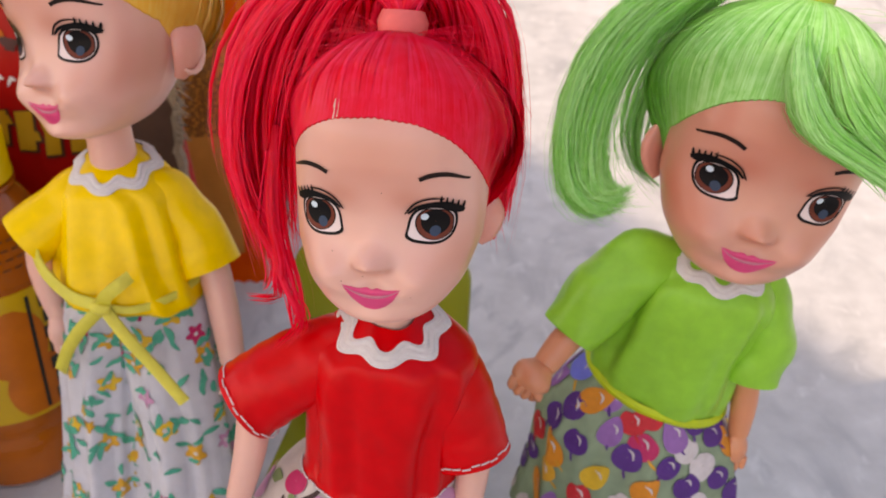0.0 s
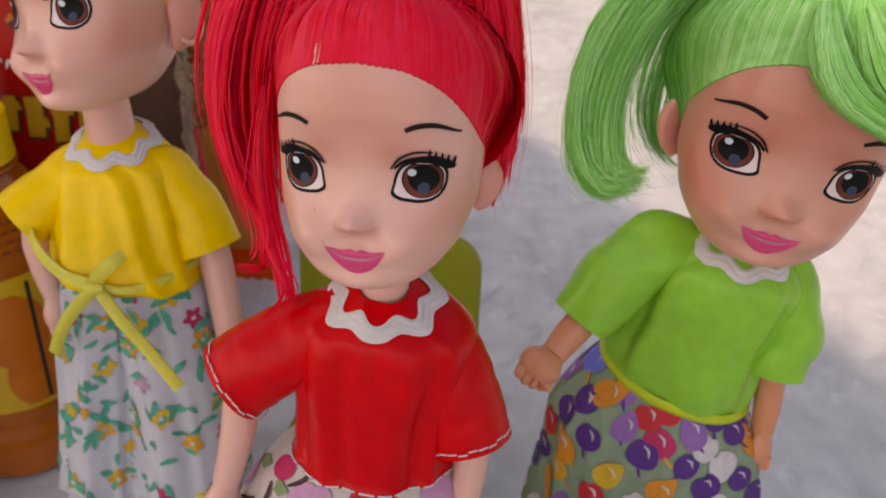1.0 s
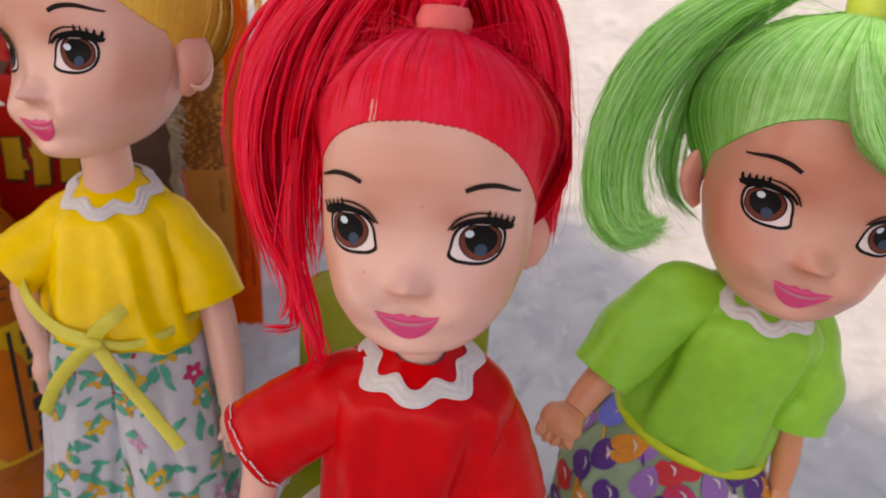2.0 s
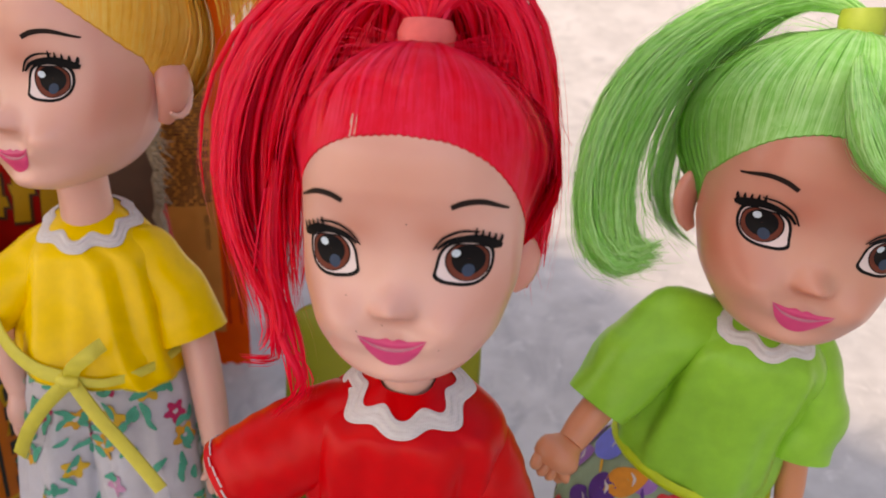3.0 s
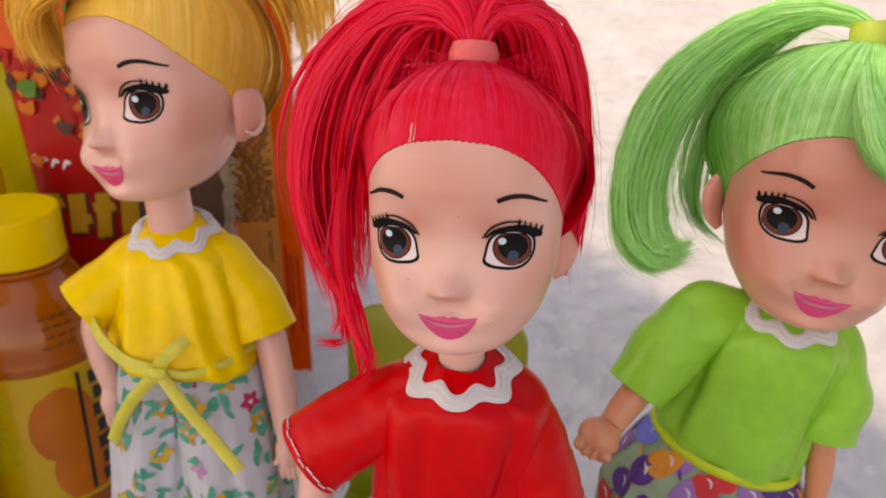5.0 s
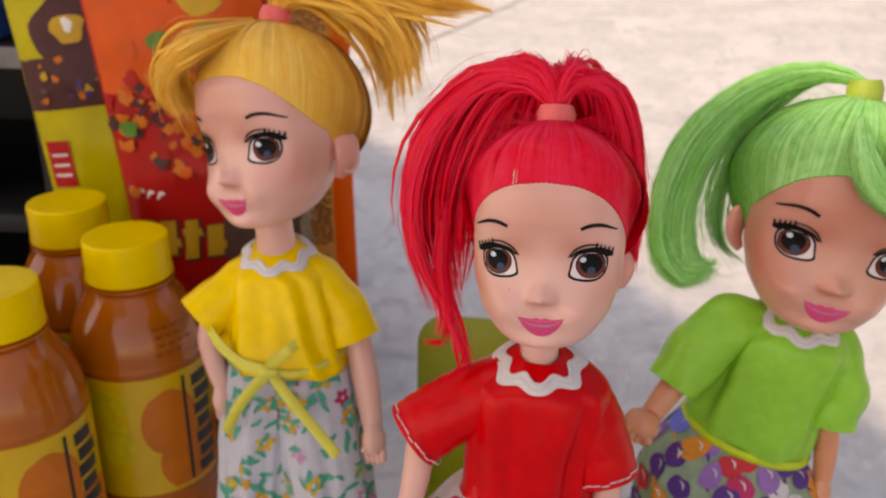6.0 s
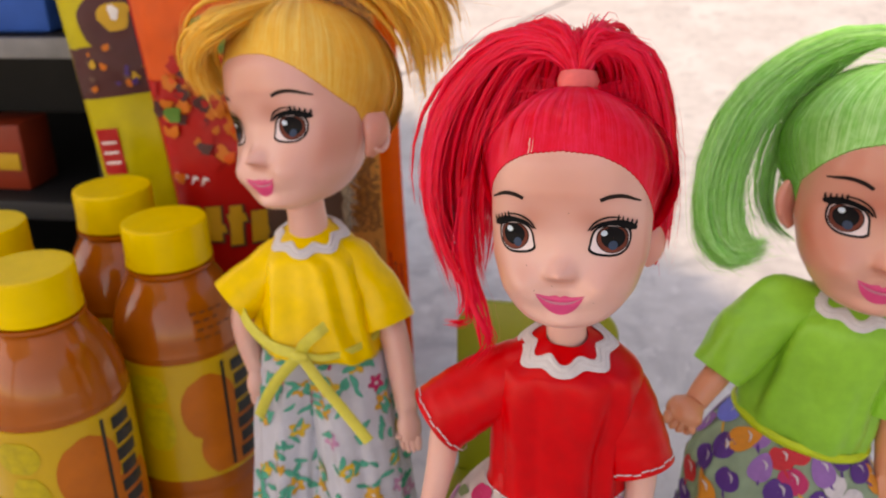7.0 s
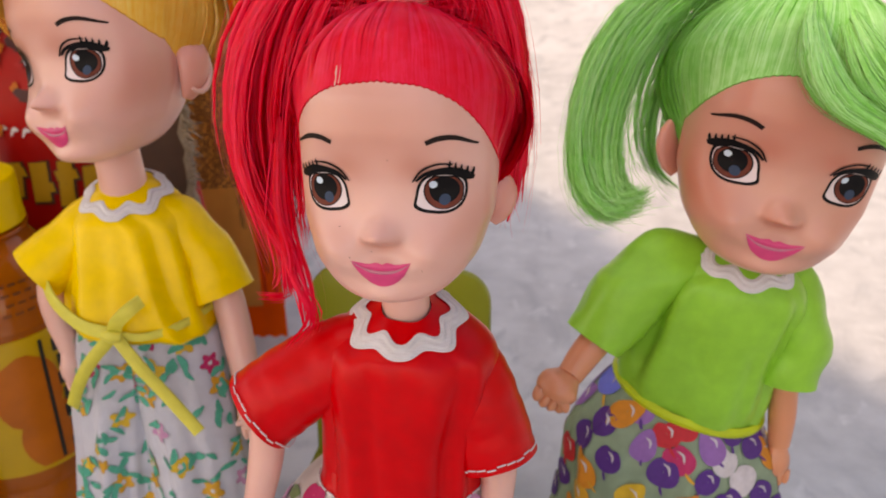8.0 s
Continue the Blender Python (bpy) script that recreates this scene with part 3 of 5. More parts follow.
def arm(b, pts, radii, palm, tip, thumb, fingers=4, r=3.2, skin=M_SKIN):
    """A vinyl arm with a mitten hand and short fingers; all points in millimetres."""
    path = smooth_curve(pts, 12)
    b.tube(path, list(np.interp(np.linspace(0, 1, 12), np.linspace(0, 1, len(radii)), radii)), skin, 14)
    palm, tip, thumb = Vector(palm), Vector(tip), Vector(thumb)
    w = path[-1]
    b.tube(smooth_curve([w.lerp(palm, -0.35), w.lerp(palm, 0.5), palm, palm.lerp(tip, 0.45)], 8), [radii[-1] * 0.92, radii[-1] * 0.98, r * 1.2, r * 1.45, r * 1.5, r * 1.5, r * 1.4, r * 1.1], skin, 12, 0.72)
    d = (tip - palm).normalized()
    side = d.cross(Vector((0, 1, 0))).normalized()
    for k in range(fingers):
        o = side * (k - (fingers - 1) / 2) * r * 0.62
        a = palm.lerp(tip, 0.3) + o
        e = tip + o * 0.9 - d * abs(k - 1.4) * 0.7
        b.tube(smooth_curve([a, a.lerp(e, 0.6), e], 6), [r * 0.42, r * 0.44, r * 0.43, r * 0.4, r * 0.33, r * 0.12], skin, 8)
    b.tube(smooth_curve([palm.lerp(w, 0.3), palm.lerp(thumb, 0.6), thumb], 6), [r * 0.5, r * 0.5, r * 0.47, r * 0.44, r * 0.36, r * 0.12], skin, 8)


def ribbon(b, pts, width, mat, up=(0, 0, 1), thick=0.35):
    """A flat ribbon along points; its face turns with the given side."""
    path = smooth_curve(pts, 14)
    front, back = [[], []], [[], []]
    for i, p in enumerate(path):
        d = (path[min(i + 1, 13)] - path[max(i - 1, 0)]).normalized()
        n = Vector(up).normalized()
        s = d.cross(n).normalized() * width / 2
        nn = s.cross(d).normalized() * thick
        front[0].append(p + s + nn)
        front[1].append(p - s + nn)
        back[0].append(p + s - nn)
        back[1].append(p - s - nn)
    b.grid([front[0], front[1], back[1], back[0], front[0]], mat)


def legs(b, hips, feet, r, shoe):
    for h, f in zip(hips, feet):
        h, f = Vector(h), Vector(f)
        b.tube(smooth_curve([h, h.lerp(f, 0.5), f + Vector((0, 0, 6))], 8), [r, r, r * 0.95, r * 0.9, r * 0.85, r * 0.8, r * 0.75, r * 0.75], M_SKIN, 12)
        b.tube(smooth_curve([f + Vector((0, 5, 4.6)), f + Vector((0, 0, 5)), f + Vector((0, -7, 4)), f + Vector((0, -13, 3.3))], 10),
               [2.5, 4.4, 4.6, 4.6, 4.4, 4.2, 4.0, 3.9, 3.4, 1.6], shoe, 12)
        b.tube([f + Vector((0, 0, 4)), f + Vector((0, 0, 12))], [4.6, 4.3], shoe, 12)


# ---- setting ----
def box_bm(sx, sy, sz, bevel=0.0, seg=2):
    bm = bmesh.new()
    bmesh.ops.create_cube(bm, size=1.0, matrix=Matrix.Diagonal((sx, sy, sz, 1)))
    if bevel:
        bmesh.ops.bevel(bm, geom=bm.edges[:], offset=bevel, segments=seg, profile=0.5, affect="EDGES")
    return bm


def part(name, bm, mat, parent=None, label="", place=None):
    """Links a bmesh as one mesh object, under a thing where one is given."""
    me = bpy.data.meshes.new(name)
    bm.to_mesh(me)
    bm.free()
    me.materials.append(mat)
    for p in me.polygons:
        p.use_smooth = True
    me.set_sharp_from_angle(angle=radians(35))
    ob = new(name, me)
    if parent:
        ob.parent = parent
    if place:
        ob.matrix_basis = place
    return tagged(ob, label)


def thing(name, place, label, category, group=""):
    ob = new(name)
    ob.empty_display_size = 0.01
    ob.matrix_basis = place
    return tagged(ob, label, category, group)


def concrete_material():
    m = material("worn cement floor", (0.56, 0.56, 0.535), rough=0.75, vary=0.16, scale=60, bump=0.5, bump_scale=450)
    nt = m.node_tree
    b = nt.nodes["Principled BSDF"]
    src = b.inputs["Base Color"].links[0].from_socket
    tc = nt.nodes["Texture Coordinate"]
    for scale, lo, hi, color, dist in ((5.0, 0.50, 0.66, (0.67, 0.665, 0.64), 1.5), (19.0, 0.53, 0.70, (0.38, 0.39, 0.385), 2.5), (90.0, 0.60, 0.72, (0.70, 0.70, 0.67), 0.5)):
        mp = nt.nodes.new("ShaderNodeMapping")
        mp.inputs["Scale"].default_value = (1.0, 0.55, 1.0)
        mp.inputs["Rotation"].default_value = (0, 0, 0.6)
        n = nt.nodes.new("ShaderNodeTexNoise")
        n.inputs["Scale"].default_value, n.inputs["Detail"].default_value, n.inputs["Distortion"].default_value = scale, 5, dist
        r = nt.nodes.new("ShaderNodeMapRange")
        r.inputs[1].default_value, r.inputs[2].default_value, r.inputs[4].default_value = lo, hi, 0.75
        mix = nt.nodes.new("ShaderNodeMix")
        mix.data_type = "RGBA"
        mix.inputs[7].default_value = (*color, 1)
        nt.links.new(tc.outputs["Object"], mp.inputs[0])
        nt.links.new(mp.outputs[0], n.inputs["Vector"])
        nt.links.new(n.outputs[0], r.inputs[0])
        nt.links.new(r.outputs[0], mix.inputs[0])
        nt.links.new(src, mix.inputs[6])
        src = mix.outputs[2]
    nt.links.new(src, b.inputs["Base Color"])
    return m


M_FLOOR = concrete_material()
bm = bmesh.new()
bmesh.ops.create_grid(bm, x_segments=40, y_segments=40, size=30)
tagged(part("floor", bm, M_FLOOR), "grey worn cement floor with pale smears", "floor", kind="structure")

# an unseen slab, added low before the dolls so that its shadow falls on them
M_BLOCKER = material("cream sun blocker", (0.70, 0.64, 0.54), rough=0.85, vary=0.06, scale=8, bump=0.3)
BLOCKER_H, BLOCKER_D = 1.05, 1.14
edge_a, edge_b = Vector((0.030, 0.450, 0)), Vector((0.185, 0.238, 0))
along = (edge_b - edge_a).normalized()
across = Vector((along.y, -along.x, 0))
across *= 1 if across.dot(sun_dir) > 0 else -1
rim = edge_a + Vector((sun_dir.x, sun_dir.y, 0)) * ((BLOCKER_H + 0.06) / sun_dir.z)
bm = box_bm(2.47, BLOCKER_D, 0.06, 0.006)
turn = math.degrees(math.atan2(along.y, along.x))
tagged(part("roof", bm, M_BLOCKER, None, "cream painted low awning slab", Matrix.Translation(rim + across * (BLOCKER_D / 2) + Vector((0, 0, BLOCKER_H + 0.03))) @ pose(0, 0, 0, 0, 0, turn)), category="roof", kind="structure")
# added posts that hold the unseen slab up
for k in (-1, 0, 1):
    post = rim + across * (BLOCKER_D - 0.1) + along * (1.15 * k)
    tagged(part("blocker_post", box_bm(0.07, 0.07, BLOCKER_H, 0.006), M_BLOCKER, None, "cream painted awning post", Matrix.Translation(post + Vector((0, 0, BLOCKER_H / 2))) @ pose(0, 0, 0, 0, 0, turn)), category="post", kind="structure")

# unseen plain walls, added far behind the dolls and to one side to cut sky light
M_WALL = material("dull brown added wall", (0.30, 0.26, 0.22), rough=0.9, vary=0.15, scale=6, bump=0.4)
for name, size, place in (("added_wall_north", (9.2, 0.15, 2.6), (0.4, 4.2, 1.3)), ("added_wall_east", (0.15, 8.4, 2.6), (4.95, 0.05, 1.3))):
    tagged(part(name, box_bm(*size, 0.004), M_WALL, None, "weathered plain yard wall", pose(*place)), category="wall", kind="structure")

# a shallow joint between two floor slabs
M_JOINT = material("dusty floor joint", (0.47, 0.46, 0.44), rough=0.9, vary=0.2, scale=80, bump=0.4)
bm = box_bm(1.9, 0.008, 0.004, 0.0015)
tagged(part("trim", bm, M_JOINT, None, "dusty dirt-filled joint in the cement floor", Matrix.Translation((-0.10, 1.85, 0.0008)) @ pose(0, 0, 0, 0, 0, 76)), category="floor joint", kind="structure")


# ---- dolls ----
def red_doll():
    b, rng = Build(), random.Random(3)
    M = Matrix.Translation((4.0, 3.8, 188.8)) @ pose(0, 0, 0, -6.0, -1.4, -4.0) @ Matrix.Scale(0.92, 4)
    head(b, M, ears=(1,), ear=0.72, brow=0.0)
    tie = Vector((0.5, 4, 34.5))
    scalp(b, M, tie, H_RED, 3.1, rng)
    b.tube([M @ (tie + Vector((0, 0, -2))), M @ (tie + Vector((0, 0.6, 0.8))), M @ (tie + Vector((0, 1.2, 3.2)))], [4.8, 5.3, 4.4], M_BAND, 20)
    for az in (-0.47, -0.43):
        gap = [M @ v for v in scalp_path(az, tie, 3.9, 16)[:3]]
        b.strand(gap, [v - M @ Vector((0, 1, 0)) for v in gap], (0.9, 0.6, 0.2), M_SKIN)
    for x, z in ((-6.6, -15.6), (-2.2, -14.6), (8.6, -18.2), (2.0, 5.0), (-9.0, -9.5)):
        face_patch(b, M, ring2(x, z, 0.11, 0.10, 8), M_BROW, 0.12, 2)
    T = tie + Vector((0, 1, 2))
    left = [T, (-8, 8, 45), (-24, 13, 43), (-40, 14, 26), (-46, 14, 2), (-40, 11, -17), (-32, 7, -32)]
    left2 = [T, (-6, 11, 46), (-19, 18, 45), (-33, 20, 28), (-37, 19, 2), (-34, 15, -16), (-30, 11, -28)]
    right = [T, (7, 8, 44), (17, 14, 41), (23, 17, 25), (25, 17, 4), (24, 14, -10), (22, 12, -18)]
    midl = [T, (-4, 9, 46), (-13, 18, 44), (-22, 24, 28), (-27, 25, 4), (-25, 22, -16)]
    midr = [T, (4, 9, 45), (12, 18, 42), (16, 25, 26), (17, 26, 4), (16, 24, -12)]
    topl = [T, (-3, 7, 45), (-8, 13, 44), (-11, 21, 34), (-12, 25, 16)]
    topr = [T, (3, 7, 45), (8, 13, 43), (10, 21, 33), (11, 25, 16)]
    back = [T, (2, 16, 46), (3, 28, 40), (2, 34, 18), (-2, 34, -6), (-6, 31, -22)]
    tail(b, M, [(left, 5, 1), (left2, 4, 1), (right, 3.0, 0.7), (back, 4, 1.2), (midl, 3.4, 1.1), (midr, 2.0, 0.9), (topl, 1.5, 0.9), (topr, 1.5, 0.9)], H_RED, rng, 3400, 2.7, 0.07, ragged=0.3)
    wisp = [(-34, 14, 6), (-34, 11, -18), (-30, 6, -32), (-27, 3, -42), (-30, 1, -50)]
    wisp2 = [(-35, 13, 0), (-35, 10, -18), (-32, 6, -29), (-36, 4, -36), (-42, 2, -36)]
    tail(b, M, [(wisp, 2, 1), (wisp2, 1, 1.3)], H_RED, rng, 110, 1.5, 0.13, 0.4, core=0, locks=4, curl=2.0)
    flyaway(b, M, H_RED, rng, 130, 7, tie)
    n_body = len(b.v)
    # neck, torso and clothes
    b.tube([(5, 9, 146), (4.6, 8.4, 154), (4, 7, 170)], [6.2, 5.5, 5.5], M_SKIN, 20)
    bod = Loft([((4.8, 8.0, 153.8), 5.7, 5.7, 0, 12), ((4.8, 7.5, 150.3), 11.9, 11.4, 0, 13), ((5.0, 7.5, 145), 20, 13.5, 0, 3), ((4.0, 7.5, 136), 21.5, 15, 0, 2), ((3.0, 7, 124), 19.5, 15.5, 0, 0),
                ((2.5, 6.5, 112), 19.5, 16.5, 0, 0), ((2.2, 6, 109), 19.8, 17, 0, 0)], ((0.35, 5, 0.6, 0.4), (0.2, 9, 2.0, 0.5)), 2.2,
               ((-0.10, 0.022, 1.5, 0.2, 1.3, 0.05), (-0.05, 0.018, -1.1, 0.25, 1.2, 0.03), (0.06, 0.03, 1.1, 0.25, 1.3, -0.02), (0.115, 0.02, -1.6, 0.2, 1.2, -0.03), (0.15, 0.02, 1.4, 0.2, 1.2, -0.02), (-0.15, 0.02, -1.3, 0.2, 1.1, 0.02)))
    bod.mesh(b, C_RED, 120, 44, crease=1.0)
    bod.stitches(b, M_THREAD, 0.965, 34)
    ricrac(b, bod, 0.128, M_LACE, 4.1, 7, 0.6, 1.2)
    for pts, rad in (([(-3, 8, 143), (-12, 7.5, 139), (-23, 5.5, 132), (-31.5, 3.5, 125.5)], [9, 10.2, 10.4, 10.6]), ([(12, 8, 143), (18, 7, 137), (22.5, 5.5, 127), (25.5, 3.5, 116)], [9, 9.8, 9.8, 10.0])):
        line = smooth_curve(pts, 22)
        rr = np.interp(np.linspace(0, 1, 22), np.linspace(0, 1, 4), rad)
        rr = [v + 0.35 * math.sin(1.9 * i) * 0.4 for i, v in enumerate(rr)]
        b.tube(line, rr, C_RED, 40, 0.92, ends=False, crumple=0.9)
        d = (line[-1] - line[-2]).normalized()
        b.tube([line[-1], line[-1] - d * 0.4, line[-1] - d * 6], [rr[-1], rr[-1] - 0.7, rr[-1] - 1.2], C_RED, 40, 0.92, ends=False, crumple=0.9)
        side = d.orthogonal().normalized()
        up = d.cross(side)
        for k in range(26):
            a0, a1 = 2 * math.pi * k / 26, 2 * math.pi * (k + 0.86) / 26
            b.tube([line[-1] - d * (1.7 + 0.3 * math.sin(k * 2.2)) + side * ((rr[-1] + 0.3) * math.cos(a)) + up * ((rr[-1] + 0.3) * 0.92 * math.sin(a)) for a in (a0, (a0 + a1) / 2, a1)], 0.22, M_THREAD, 4)
    arm(b, [(-24, 6, 136), (-29, 4, 124), (-31, 1, 111), (-34, -2, 98)], [4.4, 4.6, 4.2, 3.4], (-35.5, -3, 92), (-37, -5, 84), (-32, -6, 89))
    arm(b, [(22, 7, 136), (26, 4, 120), (26, 2, 108), (25, 0, 98)], [4.4, 4.6, 4.2, 3.4], (25, -1, 92), (25, -3, 84), (21, -4, 89))
    skirt = Loft([((2.2, 7, 111), 18.5, 15.5, 0, 0), ((-0.5, 7, 100), 26.5, 20, 0, 0), ((-2.5, 7, 84), 32.5, 24, 0, 0), ((-4, 8, 62), 38, 27, 0, 0), ((-4, 8, 42), 41, 30, 0, 0)], ((1.6, 8, 0.4, 0.05), (0.7, 13, 1.0, 0.1)), 2.0)
    skirt.mesh(b, C_CREAM)
    for u, v, kind, s in ((0.03, 0.10, "red", 6.5), (0.05, 0.40, "red", 8.5), (-0.07, 0.18, "pink", 7), (-0.13, 0.42, "pink", 8), (0.15, 0.16, "pink", 6.5), (-0.16, 0.13, "crimson", 4.5),
                          (0.22, 0.45, "red", 7), (-0.25, 0.30, "pink", 7), (0.0, 0.72, "pink", 8), (-0.2, 0.7, "red", 8), (0.14, 0.75, "violet", 7), (0.3, 0.2, "pink", 6), (0.42, 0.4, "red", 8), (-0.4, 0.3, "pink", 8)):
        skirt.patch(b, INK[kind], u, v, heart(s, rng.uniform(-0.5, 0.5)), 0.5)
    for u, v in ((-0.11, 0.12), (-0.15, 0.26), (-0.05, 0.33), (0.11, 0.30), (-0.19, 0.36), (0.1, 0.55), (-0.1, 0.58)):
        a = rng.uniform(0, 3)
        skirt.patch(b, INK["brown"], u, v, stroke([(-3.4 * math.cos(a), -3.4 * math.sin(a)), (0.9 * math.sin(a), -0.9 * math.cos(a)), (3.4 * math.cos(a), 3.4 * math.sin(a))], 1.5), 0.6)
    for u, v in ((-0.13, 0.2), (-0.02, 0.27), (0.12, 0.43), (-0.21, 0.2)):
        skirt.patch(b, INK["leaf"], u, v, blob(2.2, rng), 0.6)
    b.move(n_body, (-2.2, 0, -2.0))
    legs(b, [(-6, 9, 70), (10, 9, 70)], [(-7, 9, 0), (11, 9, 0)], 6.0, C_RED)
    return tagged(b.finish("doll", (0.003, 0.008, 0)), "vinyl doll with red ponytail, red satin blouse and heart-print skirt", "doll", "dolls on the floor")


def yellow_doll():
    b, rng = Build(), random.Random(5)
    M = Matrix.Translation((-94.8, 83.7, 193.1)) @ pose(0, 0, 0, -2.3, -10.7, -27.0) @ Matrix.Scale(1.10, 4)
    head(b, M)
    tie = Vector((2, 6, 35.5))
    scalp(b, M, tie, H_YELLOW, 2.6, rng)
    b.tube([M @ (tie + Vector((0, 0, -2))), M @ (tie + Vector((0.4, 0.6, 0.8))), M @ (tie + Vector((0.8, 1.2, 3.2)))], [5.6, 6.0, 5.0], M_BAND, 20)
    T = tie + Vector((0, 1, 2))
    g1 = [T, (13, 10, 45), (32, 16, 42), (52, 20, 36), (73, 22, 29)]
    g2 = [T, (12, 14, 44), (28, 20, 38), (38, 23, 24), (40, 22, 6)]
    g3 = [T, (9, 16, 43), (19, 24, 36), (26, 28, 20), (27, 27, -2)]
    g4 = [T, (13, 8, 47), (31, 12, 47), (52, 15, 45), (75, 17, 39)]
    tail(b, M, [(g1, 4, 1.1), (g4, 3, 0.9), (g2, 4, 1.1), (g3, 3, 1)], H_YELLOW, rng, 1500, 3.4, 0.07, 0.16, locks=60, curl=1.2)
    # the swept fringe
    f1 = [tie + Vector((-2, -8, -1)), (-8, -20.5, 31), (-17, -22.5, 27), (-23, -17, 18.5), (-22.5, -12, 9)]
    f2 = [tie + Vector((0, -9, -1)), (-1, -23, 31.5), (-10, -27, 27.5), (-19.5, -24, 20), (-22, -18, 10.5)]
    tail(b, M, [(f1, 3, 1), (f2, 4, 1)], H_YELLOW, rng, 1300, 2.1, 0.07, 0.04, 2.4, curl=0.4)
    flyaway(b, M, H_YELLOW, rng, 25, 8, tie)
    n_body = len(b.v)
    b.tube([(-96, 82, 143), (-96.5, 82, 154), (-97.5, 81.5, 171)], [7.4, 6.9, 6.9], M_SKIN, 20)
    bod = Loft([((-96.0, 82.0, 148.6), 6.1, 6.1, 0, 12), ((-95.8, 81.5, 144.8), 12.6, 12.2, 0, 13), ((-95.5, 81, 139), 19, 14, 0, 3), ((-95, 80, 130), 21, 17, 2, 2), ((-94, 78, 119), 22.5, 21, 5, 0), ((-93, 77, 111), 24, 23.4, 8, 0), ((-93, 77, 108.5), 24.2, 23.8, 8, 0)],
               ((0.9, 5, 2.6, 0.35), (0.5, 8, 1.0, 0.5)), 2.1,
               ((0.03, 0.02, 2.3, 0.12, 1.3, 0.10), (0.075, 0.018, -1.9, 0.12, 1.2, 0.10), (-0.08, 0.025, 1.9, 0.15, 1.3, 0.03), (-0.03, 0.02, -1.2, 0.3, 1.2, 0.05), (0.14, 0.022, 1.6, 0.2, 1.2, 0.04), (-0.14, 0.02, -1.4, 0.2, 1.1, 0.0)))
    bod.mesh(b, C_YEL, 120, 44, crease=1.2)
    bod.stitches(b, C_RIB, 0.965, 34, r=0.2)
    ricrac(b, bod, 0.128, M_LACE, 4.1, 7, 0.6, 1.2)
    for pts, rad in (([(-102, 81, 137), (-110, 78, 133), (-118, 74, 127), (-124, 70, 122)], [8.5, 9.4, 9.2, 9.4]), ([(-88, 82, 137), (-80, 82, 132), (-73, 80, 123), (-69, 78, 113)], [9, 10.2, 10.2, 10.8])):
        line = smooth_curve(pts, 22)
        rr = list(np.interp(np.linspace(0, 1, 22), np.linspace(0, 1, 4), rad))
        b.tube(line, rr, C_YEL, 40, 0.95, ends=False, crumple=1.5)
        d = (line[-1] - line[-2]).normalized()
        b.tube([line[-1], line[-1] - d * 0.4, line[-1] - d * 6], [rr[-1], rr[-1] - 0.7, rr[-1] - 1.2], C_YEL, 40, 0.95, ends=False, crumple=1.5)
    arm(b, [(-116, 78, 130), (-121, 72, 117), (-120, 70, 106), (-117, 68, 96)], [4.4, 4.5, 4.2, 3.4], (-116, 67, 90), (-115, 65, 81), (-112, 63, 88))
    arm(b, [(-72, 82, 128), (-66, 77, 112), (-62, 72, 96), (-59.5, 67.5, 84)], [4.9, 5.2, 4.9, 4.1], (-58.5, 65.5, 77), (-57.5, 63, 67.5), (-62.5, 61, 75))
    # wide trousers
    for rings, seed in (([((-99, 79, 113), 15, 18, 0, 0), ((-100, 78, 100), 16.5, 19, 0, 0), ((-104, 74, 80), 15.5, 17.5, 0, 0), ((-106, 70, 53), 14.5, 16, 0, 0), ((-107, 65, 25), 15.5, 16.5, 0, 0)], 1),
                        ([((-86, 79, 113), 15, 18, 0, 0), ((-85, 78, 100), 17, 19.5, 0, 0), ((-82, 74, 80), 17.5, 18.5, 0, 0), ((-79, 70, 53), 17.5, 17.5, 0, 0), ((-77, 65, 25), 19, 18.5, 0, 0)], 2)):
        leg = Loft(rings, ((1.5, 6, 0.3 + seed, 0.1), (1.0, 11, 1.4, 0.1), (0.5, 19, 2.0 * seed, 0.0)), 2.0)
        leg.mesh(b, C_WHITE)
        leg.stitches(b, M_THREAD, 0.975, 26, r=0.18)
        lay = random.Random(20 + seed)
        spots = [(-0.2 + 0.09 * i + lay.uniform(-0.03, 0.03), 0.06 + 0.118 * j + lay.uniform(-0.04, 0.04)) for j in range(8) for i in range(6)]
        for u, v in spots:
            kind = lay.choice(("flower", "flower", "sprig", "gold", "sprig"))
            if kind == "flower":
                leg.patch(b, INK[lay.choice(("crimson", "amber", "gold", "gold", "pink", "crimson"))], u, v, petals(lay.uniform(3.2, 4.8), lay.uniform(0, 1)), 0.45)
                leg.patch(b, INK["pale"], u, v, blob(0.8, lay), 0.6)
            elif kind == "gold":
                for k in range(2):
                    leg.patch(b, INK[lay.choice(("gold", "amber"))], u + lay.uniform(-0.02, 0.02), v + lay.uniform(-0.025, 0.025), petals(lay.uniform(2.2, 3.2), lay.uniform(0, 1)), 0.45 + 0.05 * k)
            for k in range(lay.randint(2, 4)):
                a = lay.uniform(0, 6.3)
                r = lay.uniform(1.9, 3.2)
                leg.patch(b, INK["teal"], u + lay.uniform(-0.04, 0.04), min(v + lay.uniform(-0.05, 0.05), 0.93), stroke([(-r * math.cos(a), -r * math.sin(a)), (0.6 * math.sin(a), -0.6 * math.cos(a)), (r * math.cos(a), r * math.sin(a))], lay.uniform(1.6, 2.5)), 0.5 + 0.03 * k)
    # ribbon belt with its bow
    k = (-92.5, 52.2, 112)
